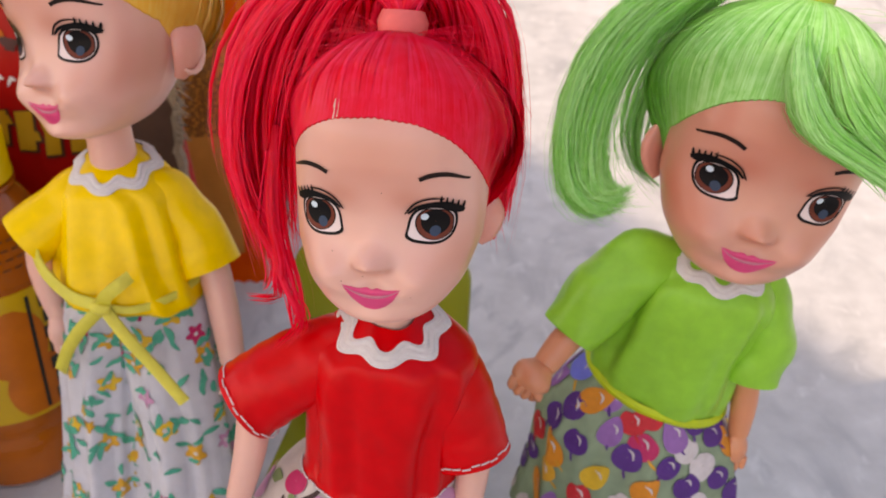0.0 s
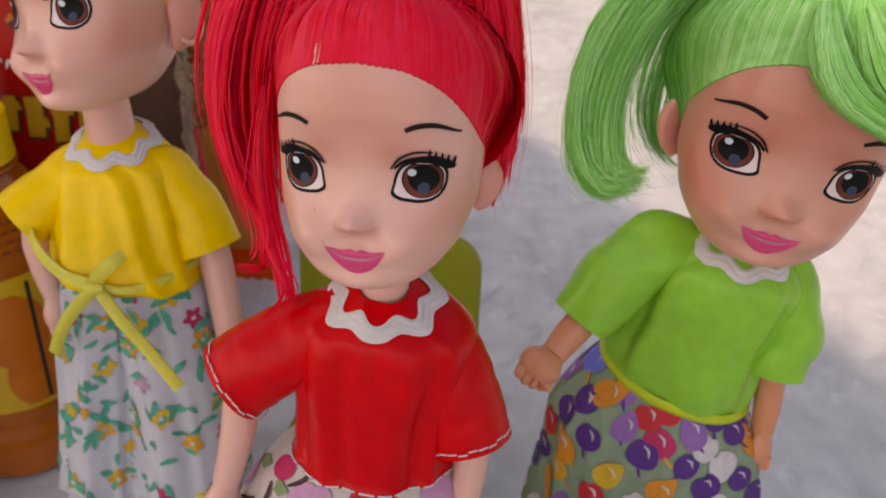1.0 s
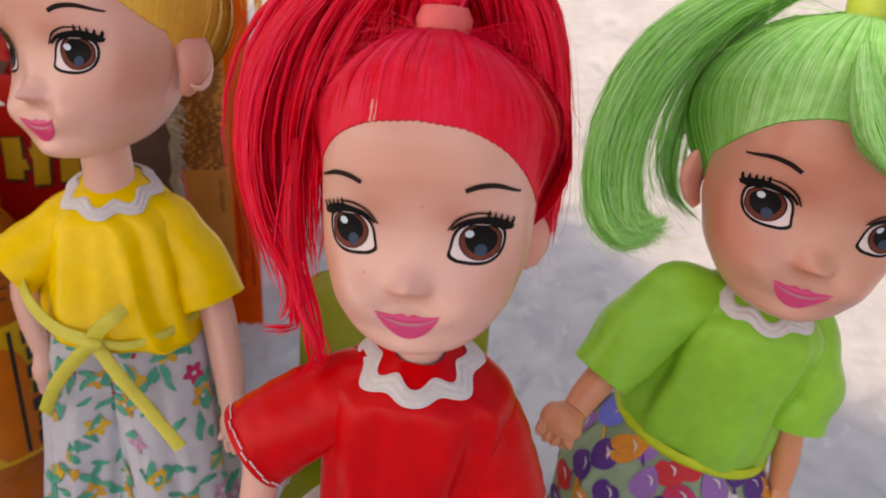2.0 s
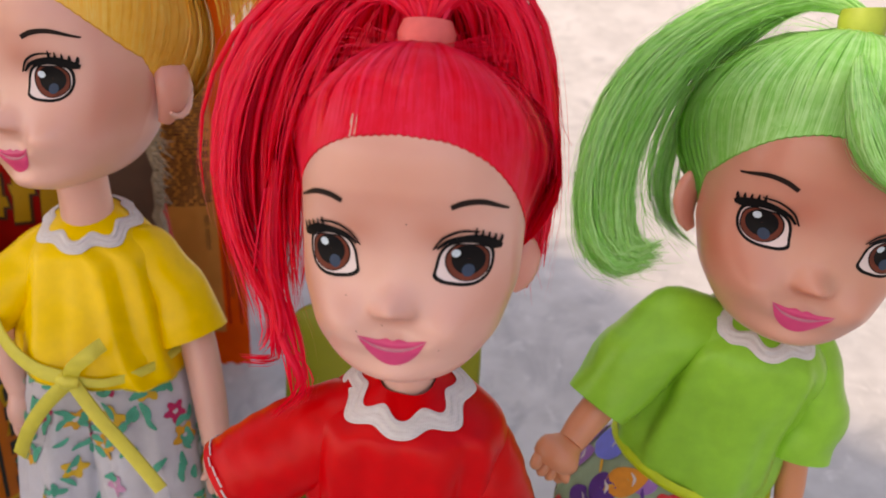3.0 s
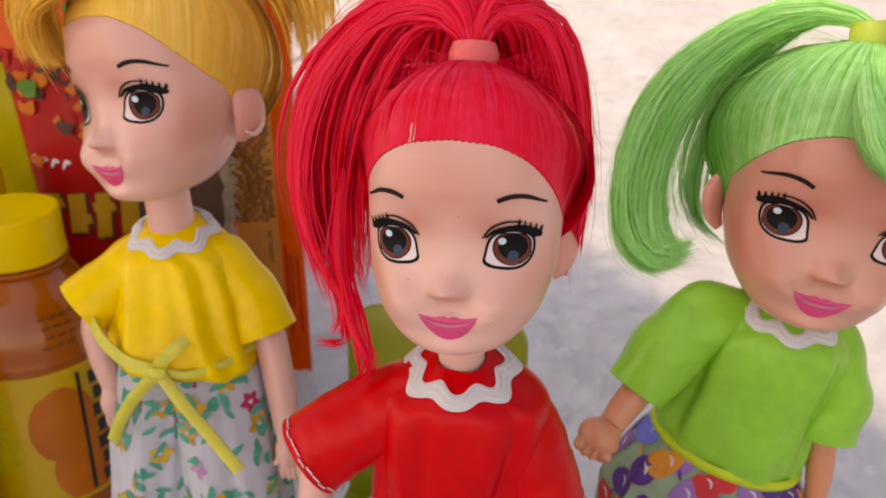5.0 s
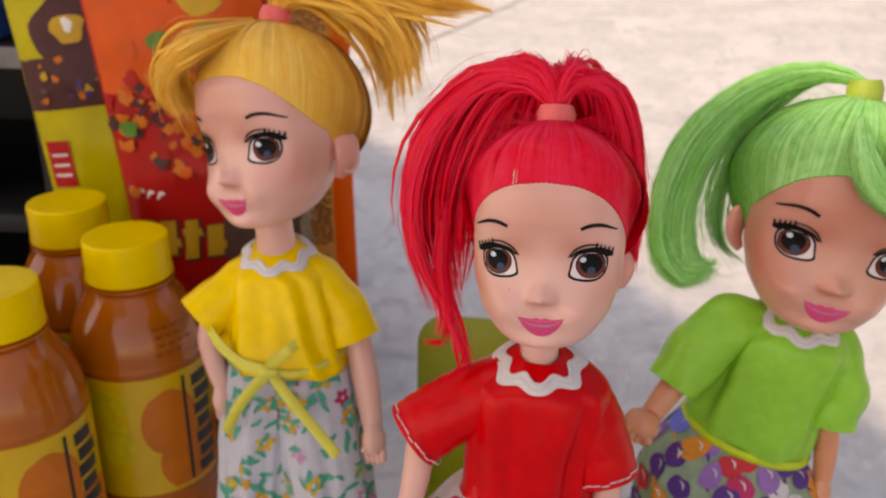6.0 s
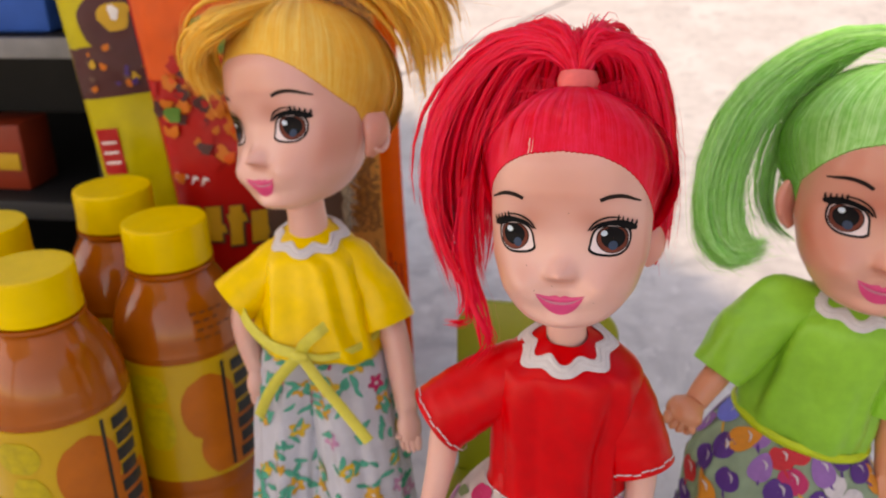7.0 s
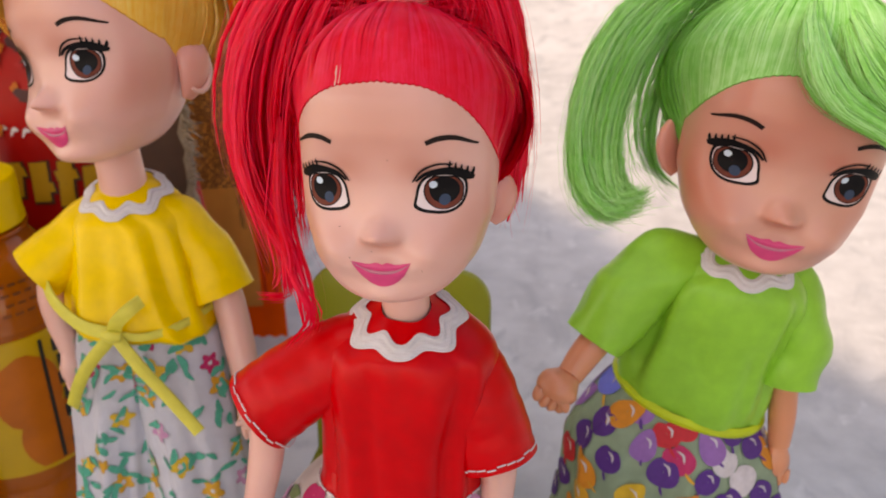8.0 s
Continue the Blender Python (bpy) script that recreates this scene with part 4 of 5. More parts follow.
    ribbon(b, [(-121, 68, 124), (-113, 58.5, 119), (-103, 53.5, 114), k], 4.2, C_RIB, (-0.3, -1, 0.1))
    ribbon(b, [k, (-100, 50.5, 104), (-106, 51, 95), (-111, 53, 85)], 4.0, C_RIB, (-0.2, -1, 0))
    ribbon(b, [k, (-85, 49.5, 103), (-77, 48.5, 93), (-68, 46, 83)], 4.0, C_RIB, (0.1, -1, 0.1))
    ribbon(b, [k, (-90, 50, 117), (-85, 49, 122), (-82, 52, 124)], 4.2, C_RIB, (0.3, -1, -0.2))
    ribbon(b, [k, (-84, 54, 110.5), (-75, 61.5, 111), (-69.5, 74, 111.5)], 2.4, C_RIB, (0.3, -1, 0.1))
    b.tube([(-95, 51.4, 112.5), (-92.5, 50.5, 112.5), (-90, 51.4, 112)], [1.6, 2.3, 1.6], C_RIB, 10)
    b.move(n_body, (0, -3, 3.5))
    legs(b, [(-101, 75, 60), (-84, 75, 60)], [(-102, 64, 0), (-82, 64, 0)], 6.0, C_YEL)
    return tagged(b.finish("doll", (-0.092, 0.077, 0)), "vinyl doll with yellow ponytail, yellow blouse and white floral trousers", "doll", "dolls on the floor")


def green_doll():
    b, rng = Build(), random.Random(8)
    M = Matrix.Translation((95.6, 74.3, 170.6)) @ pose(0, 0, 0, 0.6, 12.0, 0.0) @ Matrix.Scale(1.12, 4) @ Matrix.Scale(1.07, 4, (1, 0, 0))
    head(b, M, M_SKINSHADE, ear=0.9)
    tie = Vector((-1, 8, 38))
    scalp(b, M, tie, H_GREEN, 3.6, rng, 1800)
    b.tube([M @ (tie + Vector((0, 0, -2))), M @ (tie + Vector((-0.6, 0.6, 1.2))), M @ (tie + Vector((-1.2, 1.2, 3.4)))], [5.6, 5.8, 5.0], M_BANDG, 20)
    T = tie + Vector((0, 1, 2))
    g1 = [T, (-12, 12, 42), (-28, 15, 34), (-41, 16, 14), (-44, 14, -10), (-39, 10, -27), (-31, 8, -32), (-25, 8, -27)]
    g2 = [T, (-11, 13, 41), (-24, 17, 32), (-35, 18, 13), (-38, 16, -9), (-34, 12, -24), (-28, 10, -29), (-23, 10, -24)]
    g3 = [T, (-9, 14, 40), (-19, 18, 30), (-25, 19, 13), (-26, 18, -6), (-22, 16, -19), (-13, 16, -25)]
    tail(b, M, [(g1, 4, 0.68), (g2, 4, 0.75), (g3, 1.3, 0.34)], H_GREEN, rng, 2800, 2.4, 0.07, 0.14, curl=0.9)
    f1 = [tie + Vector((-3, -10, -2)), (-8, -26, 29), (-2, -29.5, 20), (8, -29, 16), (18, -26, 12), (26, -18, 6.5)]
    f2 = [tie + Vector((2, -9, -2)), (5, -25, 28), (14, -26, 21), (24, -18, 15), (29, -10, 8)]
    tail(b, M, [(f1, 4, 0.9), (f2, 3, 1)], H_GREEN, rng, 1500, 1.6, 0.07, 0.12, 2.4, curl=0.4)
    flyaway(b, M, H_GREEN, rng, 45, 9, tie)
    n_body = len(b.v)
    b.tube([(88, 70, 139), (89.5, 69.5, 146), (91.5, 69, 152)], [6.2, 5.8, 5.8], M_SKINSHADE, 20)
    bod = Loft([((90.5, 69, 141.6), 6.1, 6.1, 10, 14), ((90, 68.5, 137.4), 13.4, 12.6, 10, 15), ((88.0, 69.5, 131.5), 21, 15.5, 13, 5), ((85.5, 71, 122.5), 22.5, 17.5, 13, 3), ((83, 73, 111), 22, 18.5, 13, 0), ((80.5, 74.5, 97), 23.5, 20, 15, 0), ((79.5, 75.5, 89.5), 22.8, 19.4, 17, 0)],
               ((0.7, 5, 1.6, 0.35), (0.5, 8, 0.2, 0.5)), 2.1,
               ((-0.10, 0.022, 1.8, 0.1, 1.1, -0.03), (-0.14, 0.02, -1.9, 0.1, 0.9, -0.02), (0.10, 0.02, 1.4, 0.2, 1.2, 0.0), (0.145, 0.02, -1.6, 0.2, 1.0, 0.0), (-0.02, 0.03, -0.9, 0.4, 1.2, -0.04), (0.04, 0.03, 0.9, 0.4, 1.3, 0.02)))
    bod.mesh(b, C_GRN, 120, 44, crease=1.2)
    ricrac(b, bod, 0.128, M_LACE, 4.1, 7, 0.6, 1.2)
    belt = Loft([((79.6, 75.4, 90.1), 23.6, 20.0, 17, 0), ((79.4, 75.6, 88.5), 24.8, 21.2, 17, 0), ((79.2, 75.8, 86.9), 24.4, 20.8, 17, 0)])
    belt.mesh(b, C_RIBG, 72, 6, wob=0)
    for pts, rad in (([(81, 70, 133), (69, 69, 133), (58, 65.5, 126), (49, 60.0, 113.5)], [8.5, 11.6, 12.0, 9.2]), ([(96, 71, 129), (103, 72, 124), (107.5, 71, 112), (106, 69, 98)], [8.5, 10.2, 10.4, 9.6])):
        line = smooth_curve(pts, 22)
        rr = list(np.interp(np.linspace(0, 1, 22), np.linspace(0, 1, 4), rad))
        b.tube(line, rr, C_GRN, 40, 0.95, ends=False, crumple=2.2)
        d = (line[-1] - line[-2]).normalized()
        b.tube([line[-1], line[-1] - d * 0.4, line[-1] - d * 6], [rr[-1], rr[-1] - 0.7, rr[-1] - 1.2], C_GRN, 40, 0.95, ends=False, crumple=2.2)
    arm(b, [(59, 66, 128), (53, 61, 119), (46, 56, 111), (42, 52, 106.5)], [4.6, 4.8, 4.5, 3.8], (38.5, 49, 104), (35, 46, 98.5), (41.5, 45, 98.5), r=4.2, skin=M_ARMTAN)
    arm(b, [(105, 72, 116), (106, 71, 98), (107, 70, 84), (107, 69, 74)], [4.4, 4.5, 4.2, 3.4], (107, 68, 68), (107, 66, 60), (103, 64, 66), skin=M_ARMTAN)
    skirt = Loft([((79.2, 75.6, 90), 21.5, 18.5, 17, 0), ((77.5, 76, 82), 26.5, 22, 13, 0), ((75.5, 76.5, 69), 32.5, 26, 7, 0), ((76, 77, 50), 35, 29, 3, 0), ((76, 77, 28), 39, 32, 0, 0)], ((1.5, 7, 0.4, 0.05), (0.8, 12, 1.0, 0.05)), 2.0,
                 [(-0.24 + 0.083 * k, 0.011, 1.3 if k % 2 else -1.1, 0.0, 1.6, 0.02 * math.sin(3 * k)) for k in range(7)])
    skirt.mesh(b, C_SAGE, 160, 34)
    fruit, lay = [(-0.228, 0.12, "blue", 7.0)], random.Random(31)
    for row in range(8):
        v = 0.09 + 0.118 * row
        around = 10 + row
        for k in range(around):
            u = (k + 0.5 * (row % 2) + lay.uniform(-0.16, 0.16)) / around
            kind = lay.choice(("purple", "red", "gold", "purple", "orange", "violet", "pale", "purple", "gold", "amber", "red", "violet", "crimson", "pale", "orange"))
            if not (0.70 < u < 0.84 and row < 2):
                fruit.append((u, v + lay.uniform(-0.02, 0.02), kind, lay.uniform(5.0, 6.3) if row else 4.6))
    for u, v, kind, s in fruit:
        lean = rng.uniform(-0.8, 0.8)
        shape = pear(s * 1.1, lean) if kind in ("gold", "violet", "orange") else heart(s, lean)
        skirt.patch(b, INK[kind], u, v, shape, 0.40 + 0.012 * (len(kind) + round(900 * u) % 12))
        if kind != "pale":
            skirt.patch(b, INK["pale"], u, v, stroke([(-s * 0.12, s * 0.42), (s * 0.24, s * 0.28), (s * 0.34, -s * 0.12)], 0.55), 0.66)
            x, z = s * 0.75 * math.sin(lean), -s * 0.75 * math.cos(lean)
            skirt.patch(b, INK["purple" if kind in ("purple", "violet") else "amber" if kind != "red" else "red"], u, v, stroke([(x, z), (x * 1.35 + 0.4, z * 1.35), (x * 1.7 + 1.0, z * 1.7)], 0.9), 0.55)
    b.move(n_body, (-0.8, 0, 0))
    legs(b, [(70, 78, 50), (84, 78, 50)], [(69, 78, 0), (85, 78, 0)], 6.0, C_GRN)
    return tagged(b.finish("doll", (0.078, 0.077, 0)), "vinyl doll with green side ponytail, lime blouse and fruit-print skirt", "doll", "dolls on the floor")


red_doll()
yellow_doll()
green_doll()


# ---- toy chair behind the red doll ----
M_OLIVE = material("olive green plastic", (0.25, 0.27, 0.012), rough=0.42, vary=0.06, scale=60, bump=0.05, sub=0.1)


def rounded_panel(w, h, t, r, curve=0.0):
    """An upright panel with round upper corners, bowed a little backwards."""
    bm = bmesh.new()
    out = [(-w / 2, 0), (w / 2, 0)]
    for k in range(9):
        a = math.pi / 2 * k / 8
        out.append((w / 2 - r + r * math.cos(a), h - r + r * math.sin(a)))
    for k in range(9):
        a = math.pi / 2 + math.pi / 2 * k / 8
        out.append((-w / 2 + r + r * math.cos(a), h - r + r * math.sin(a)))
    front = [bm.verts.new((x, -t / 2 - curve * (x / w * 2) ** 2, z)) for x, z in out]
    f = bm.faces.new(front)
    ext = bmesh.ops.extrude_face_region(bm, geom=[f])
    bmesh.ops.translate(bm, vec=(0, t, 0), verts=[v for v in ext["geom"] if isinstance(v, bmesh.types.BMVert)])
    bmesh.ops.recalc_face_normals(bm, faces=bm.faces)
    edges = [e for e in bm.edges if abs(e.verts[0].co.y - e.verts[1].co.y) < 0.002 or True]
    bmesh.ops.bevel(bm, geom=edges, offset=t * 0.28, segments=2, profile=0.5, affect="EDGES", clamp_overlap=True)
    return bm


chair = thing("toy_chair", pose(-0.0165, 0.098, 0, 0, 0, -3), "olive green plastic toy chair behind the red-haired doll", "toy chair")
part("backrest", rounded_panel(0.063, 0.075, 0.0045, 0.011, 0.002), M_OLIVE, chair, "", pose(0, 0, 0.038, -6))
part("seat", box_bm(0.066, 0.058, 0.005, 0.0018), M_OLIVE, chair, "", pose(0, -0.022, 0.038))
for sx in (-1, 1):
    for sy in (-1, 1):
        part("leg", box_bm(0.007, 0.007, 0.037, 0.0015), M_OLIVE, chair, "", pose(sx * 0.027, -0.022 + sy * 0.023, 0.0183, 0, sx * -3))


# ---- juice bottles ----
def lathe(profile, n=48):
    bm = bmesh.new()
    rows = [[bm.verts.new((r * math.cos(2 * math.pi * k / n), r * math.sin(2 * math.pi * k / n), z)) for k in range(n)] for r, z in profile]
    for a, b_ in zip(rows, rows[1:]):
        for k in range(n):
            bm.faces.new((a[k], a[(k + 1) % n], b_[(k + 1) % n], b_[k]))
    bm.faces.new(rows[0][::-1])
    bm.faces.new(rows[-1])
    return bm


def lathe_line(pts, steps=60):
    return [(p.x * MM, p.y * MM) for p in smooth_curve([(r, z, 0) for r, z in pts], steps)]


M_JUICE = material("amber fruit juice in clear plastic", (0.40, 0.088, 0.005), rough=0.09, vary=0.25, scale=40, bump=0.0, coat=0.3, spec=0.4)
M_CAP = material("yellow ribbed plastic cap", (0.82, 0.54, 0.004), rough=0.42, vary=0.06, scale=120, bump=0.08, spec=0.3)
M_LABEL = material("glossy yellow paper label", (0.60, 0.345, 0.008), rough=0.30, vary=0.08, scale=60, bump=0.05, coat=0.3)
M_LORANGE = material("orange fruit print on label", (0.56, 0.13, 0.006), rough=0.3, vary=0.15, scale=90, bump=0)
M_LDARK = material("dark print on label", (0.02, 0.02, 0.015), rough=0.35, bump=0)
M_LCODE = material("faint brown date print", (0.20, 0.05, 0.008), rough=0.3, bump=0)
M_LGREEN = material("olive leaf print on label", (0.50, 0.36, 0.01), rough=0.35, vary=0.2, bump=0)
BOTTLE_R = 28.0


def wrap_patch(r, a0, a1, z0, z1, n=12, round_=0.0):
    """A printed piece bent round a bottle; angles in degrees from -y towards +x."""
    bm = bmesh.new()
    rows = []
    for j in range(9):
        z = z0 + (z1 - z0) * j / 8
        k = math.sqrt(max(0, 1 - round_ * (2 * j / 8 - 1) ** 2))
        mid, half = (a0 + a1) / 2, (a1 - a0) / 2 * max(k, 0.05)
        rows.append([bm.verts.new((r * MM * math.sin(radians(mid - half + 2 * half * i / n)), -r * MM * math.cos(radians(mid - half + 2 * half * i / n)), z * MM)) for i in range(n + 1)])
    for p, q in zip(rows, rows[1:]):
        for i in range(n):
            bm.faces.new((p[i], p[i + 1], q[i + 1], q[i]))
    return bm


def bottle():
    ob = thing("juice_bottle", Matrix(), "clear plastic bottle of amber juice with yellow cap and yellow label", "bottle", "juice bottles")
    part("body", lathe(lathe_line([(22, 0), (26, 2), (27.4, 8), (27.6, 20), (26.8, 26), (27.5, 30), (27.5, 60), (27.5, 89.5), (28.2, 92), (27.8, 94.5), (26.8, 100.5), (24.6, 107.5), (21.2, 114.5), (17.6, 120), (15.4, 123), (15.0, 127)], 80)), M_JUICE, ob)
    part("neck_ring", lathe([(0.0152, 0.1226), (0.0180, 0.1230), (0.0180, 0.1242), (0.0152, 0.1246)]), M_JUICE, ob)
    cap = part("cap", lathe(lathe_line([(16.2, 125.0), (17.4, 125.2), (17.5, 127.4), (17.2, 127.9), (17.1, 140.4), (16.7, 141.7), (15.5, 142.2), (7, 142.1), (0.5, 142.1)], 40), 72), M_CAP, ob)
    lab = part("label", lathe([(0.0276, 0.034), (0.0280, 0.0342), (0.0280, 0.0892), (0.0276, 0.0894)]), M_LABEL, ob)
    # fruit, leaves and the dark lettering, which is left as bars
    for turn in (0, 180):
        part("fruit_print", wrap_patch(BOTTLE_R + 0.25, turn + 2, turn + 52, 52, 83, 14, 0.98), M_LORANGE, lab)
        part("leaf_print", wrap_patch(BOTTLE_R + 0.25, turn - 40, turn - 6, 72, 85, 10, 0.8), M_LGREEN, lab)
        part("leaf_print", wrap_patch(BOTTLE_R + 0.25, turn - 34, turn - 4, 50, 70, 10, 0.8), M_LGREEN, lab)
        part("fruit_print", wrap_patch(BOTTLE_R + 0.20, turn + 14, turn + 90, 36, 60, 14, 0.5), M_LORANGE, lab)
        part("print_bar", wrap_patch(BOTTLE_R + 0.42, turn + 40, turn + 43, 37, 87, 3), M_LDARK, lab)
        for k in range(7):
            z = 38 + k * 7.0
            part("print_bar", wrap_patch(BOTTLE_R + 0.42, turn + 50 + 2 * (k % 2), turn + 70 + 2 * (k % 3), z, z + 5.2, 6), M_LDARK, lab)
        for k in range(5):
            part("print_bar", wrap_patch(BOTTLE_R + 0.42, turn - 62 + k % 2, turn - 44 - 3 * (k % 3), 44 + 3.2 * k, 45.3 + 3.2 * k, 4), M_LDARK, lab)
    return ob


def date_code(ob):
    """The faint date code on a bottle's shoulder, left as short bars."""
    for j in range(4):
        z, r = 108.5 - 3.4 * j, 24.9 + 0.78 * j
        for k in range(4 - j % 2):
            a = 22 + 9.0 * k + 2 * (j % 3)
            part("print_bar", wrap_patch(r, a, a + 6.0, z, z + 1.1, 4), M_LCODE, ob)


first = bottle()
first.matrix_basis = pose(-0.1680, 0.1050, 0, 0, 0, 17)
for x, y, turn in ((-0.2120, 0.1420, 70), (-0.1960, 0.0530, 25), (-0.2420, 0.0920, -20)):
    copy_thing(first, pose(x, y, 0, 0, 0, turn))
date_code(first)


# ---- snack packs ----
def foil(name, color, **kw):
    return material(name, color, rough=0.36, vary=0.14, scale=70, bump=0.6, bump_scale=60, coat=0.05, spec=0.2, **kw)


F_RED = foil("red foil", (0.44, 0.008, 0.006))
F_ORANGE = foil("orange foil", (0.68, 0.08, 0.006))
F_BRIGHT = lets_light(foil("bright orange film", (1.0, 0.16, 0.006)), 0.45)
F_YELLOW = foil("yellow foil", (0.46, 0.37, 0.005))
F_PURPLE = foil("purple foil", (0.07, 0.025, 0.14))
F_CHOC = foil("chocolate brown print", (0.075, 0.017, 0.016))
F_WHITE = foil("white print", (0.75, 0.70, 0.65))
F_GOLD = foil("gold print", (0.55, 0.30, 0.02))
F_TAN = foil("tan text panel", (0.74, 0.29, 0.06))
F_GREEN = foil("green print", (0.08, 0.20, 0.03))
F_INK = material("dark brown print", (0.09, 0.025, 0.012), rough=0.4, bump=0)
F_CRISP = foil("browned crisp print", (0.60, 0.14, 0.012))
F_BLUE = foil("blue print", (0.05, 0.12, 0.50))


class Pouch:
    """A pillow pack that stands upright: crimped seals at head and foot, creased sides."""

    def __init__(self, w, h, d, seed):
        self.w, self.h, self.d, self.s = w, h, d, seed

    def at(self, x, z, side=-1, off=0.0):
        u, v = x / (self.w / 2), z / self.h
        k = max(0.0, 1 - abs(u) ** 2.4) ** 0.6 * max(0.0, math.sin(math.pi * min(max((v - 0.03) / 0.94, 0), 1))) ** 0.55
        cr = 1.6 * noise.noise(Vector((x * 0.05, z * 0.045, self.s))) + 0.7 * noise.noise(Vector((x * 0.13, z * 0.12, self.s + 5)))
        pinch = 1 - 0.04 * math.sin(math.pi * v) ** 2
        return Vector((x * pinch, side * (self.d / 2 * k + cr * k + 0.35 + off), z))

    def build(self, ob, name, mat):
        bm = bmesh.new()
        nx, nz = 28, 44
        sheets = []
        for side in (-1, 1):
            sheets.append([[bm.verts.new(self.at((-0.5 + i / nx) * self.w, j / nz * self.h + (1.6 if (j in (0, nz) and i % 2) else 0), side) * MM) for i in range(nx + 1)] for j in range(nz + 1)])
        for s, rows in enumerate(sheets):
            for p, q in zip(rows, rows[1:]):
                for i in range(nx):
                    f = (p[i], p[i + 1], q[i + 1], q[i])
                    bm.faces.new(f if s == 0 else f[::-1])
        bmesh.ops.recalc_face_normals(bm, faces=bm.faces)
        a, b_ = sheets
        for j in range(nz):
            bm.faces.new((a[j][0], a[j + 1][0], b_[j + 1][0], b_[j][0]))
            bm.faces.new((a[j][nx], b_[j][nx], b_[j + 1][nx], a[j + 1][nx]))
        return part(name, bm, mat, ob)

    def print(self, ob, name, mat, outline, off=0.3, label=""):
        """A printed shape on the front; outline in millimetres."""
        bm = bmesh.new()
        cx = sum(p[0] for p in outline) / len(outline)
        cz = sum(p[1] for p in outline) / len(outline)
        rows = []
        for r in range(19):
            t = max(r / 18, 0.02)
            rows.append([bm.verts.new(self.at(cx + (x - cx) * t, cz + (z - cz) * t, -1, off) * MM) for x, z in outline])
        n = len(outline)
        for p, q in zip(rows, rows[1:]):
            for i in range(n):
                bm.faces.new((p[i], p[(i + 1) % n], q[(i + 1) % n], q[i]))
        return part(name, bm, mat, ob, label)


def quad(x0, x1, z0, z1, n=14):
    out = []
    for (ax, az), (bx, bz) in (((x0, z0), (x1, z0)), ((x1, z0), (x1, z1)), ((x1, z1), (x0, z1)), ((x0, z1), (x0, z0))):
        out += [(ax + (bx - ax) * k / n, az + (bz - az) * k / n) for k in range(n)]
    return out


rng = random.Random(11)
# red and orange snack pack behind the yellow-haired doll
pack = thing("snack_pack", pose(-0.145, 0.176, 0.002, -4, -6, 10), "tall red and orange foil snack pack standing on end", "snack pack", "snack packs")
p1 = Pouch(84, 268, 28, 2.0)
body = p1.build(pack, "pouch", F_RED)
p1.print(body, "print", F_ORANGE, quad(-40, 40, 186, 262), 0.3, "orange upper panel")
p1.print(body, "print", F_RED, [(x + 8, z + 168) for x, z in blob(24, rng, 30, 0.1)], 0.6)
for k in range(120):
    x, z, s = max(-38, min(38, rng.gauss(0, 17))), rng.gauss(174, 14), rng.uniform(0.9, 2.6)
    p1.print(body, "print", (F_CRISP, F_RED, F_CRISP, F_ORANGE, F_CRISP, F_CHOC)[k % 6], [(px + x, pz + z) for px, pz in blob(1.4 * s, rng, 16, 0.3)], 0.8 + 0.01 * k)
for x, z in ((-8, 208), (-2, 198), (-30, 170), (14, 210)):
    p1.print(body, "print", F_GREEN, [(px + x, pz + z) for px, pz in blob(4.5, rng, 18, 0.2)], 2.1)
p1.print(body, "print", F_BLUE, [(px + 26, pz + 232) for px, pz in blob(8, rng, 12, 0.2)], 0.8)
p1.print(body, "print", F_GOLD, [(px + 14, pz + 226) for px, pz in blob(11, rng, 12, 0.15)], 0.7)
p1.print(body, "print", F_WHITE, quad(-38, -14, 238, 250), 0.7)
def slab(x, z, w, h, lean):
    """A slanted bar, for the plain shapes that stand for the pack's lettering."""
    return [(x + px + lean * pz, z + pz) for px, pz in quad(-w / 2, w / 2, -h / 2, h / 2, 6)]


for k in range(6):
    x, z, lean = -33 + k * 11.5, 118 - 1.5 * k, rng.uniform(-0.15, 0.25)
    bars = [(x, z, 6.5 + 1.5 * (k % 2), 15 + 2 * (k % 3), lean)]
    for bx, bz, w, h, sl in bars:
        p1.print(body, "print_bar", F_INK, slab(bx + 0.4, bz - 0.5, w + 1.8, h + 1.8, sl), 0.5)
    bars.append((x + 1.0, z + 3.5 - 6 * (k % 2), 9.5, 4.0, -lean))
    for bx, bz, w, h, sl in bars[1:]:
        p1.print(body, "print_bar", F_INK, slab(bx + 0.3, bz - 0.4, w + 1.4, h + 1.6, sl), 0.55)
    for bx, bz, w, h, sl in bars:
        p1.print(body, "print_bar", F_GOLD, slab(bx, bz, w, h, sl), 0.8)
for k in range(4):
    p1.print(body, "print_bar", F_WHITE, [(px - 36 + 5 * k, pz + 141 - k) for px, pz in stroke([(-2, -2), (0, 1), (2, 0)], 1.6)], 0.6)

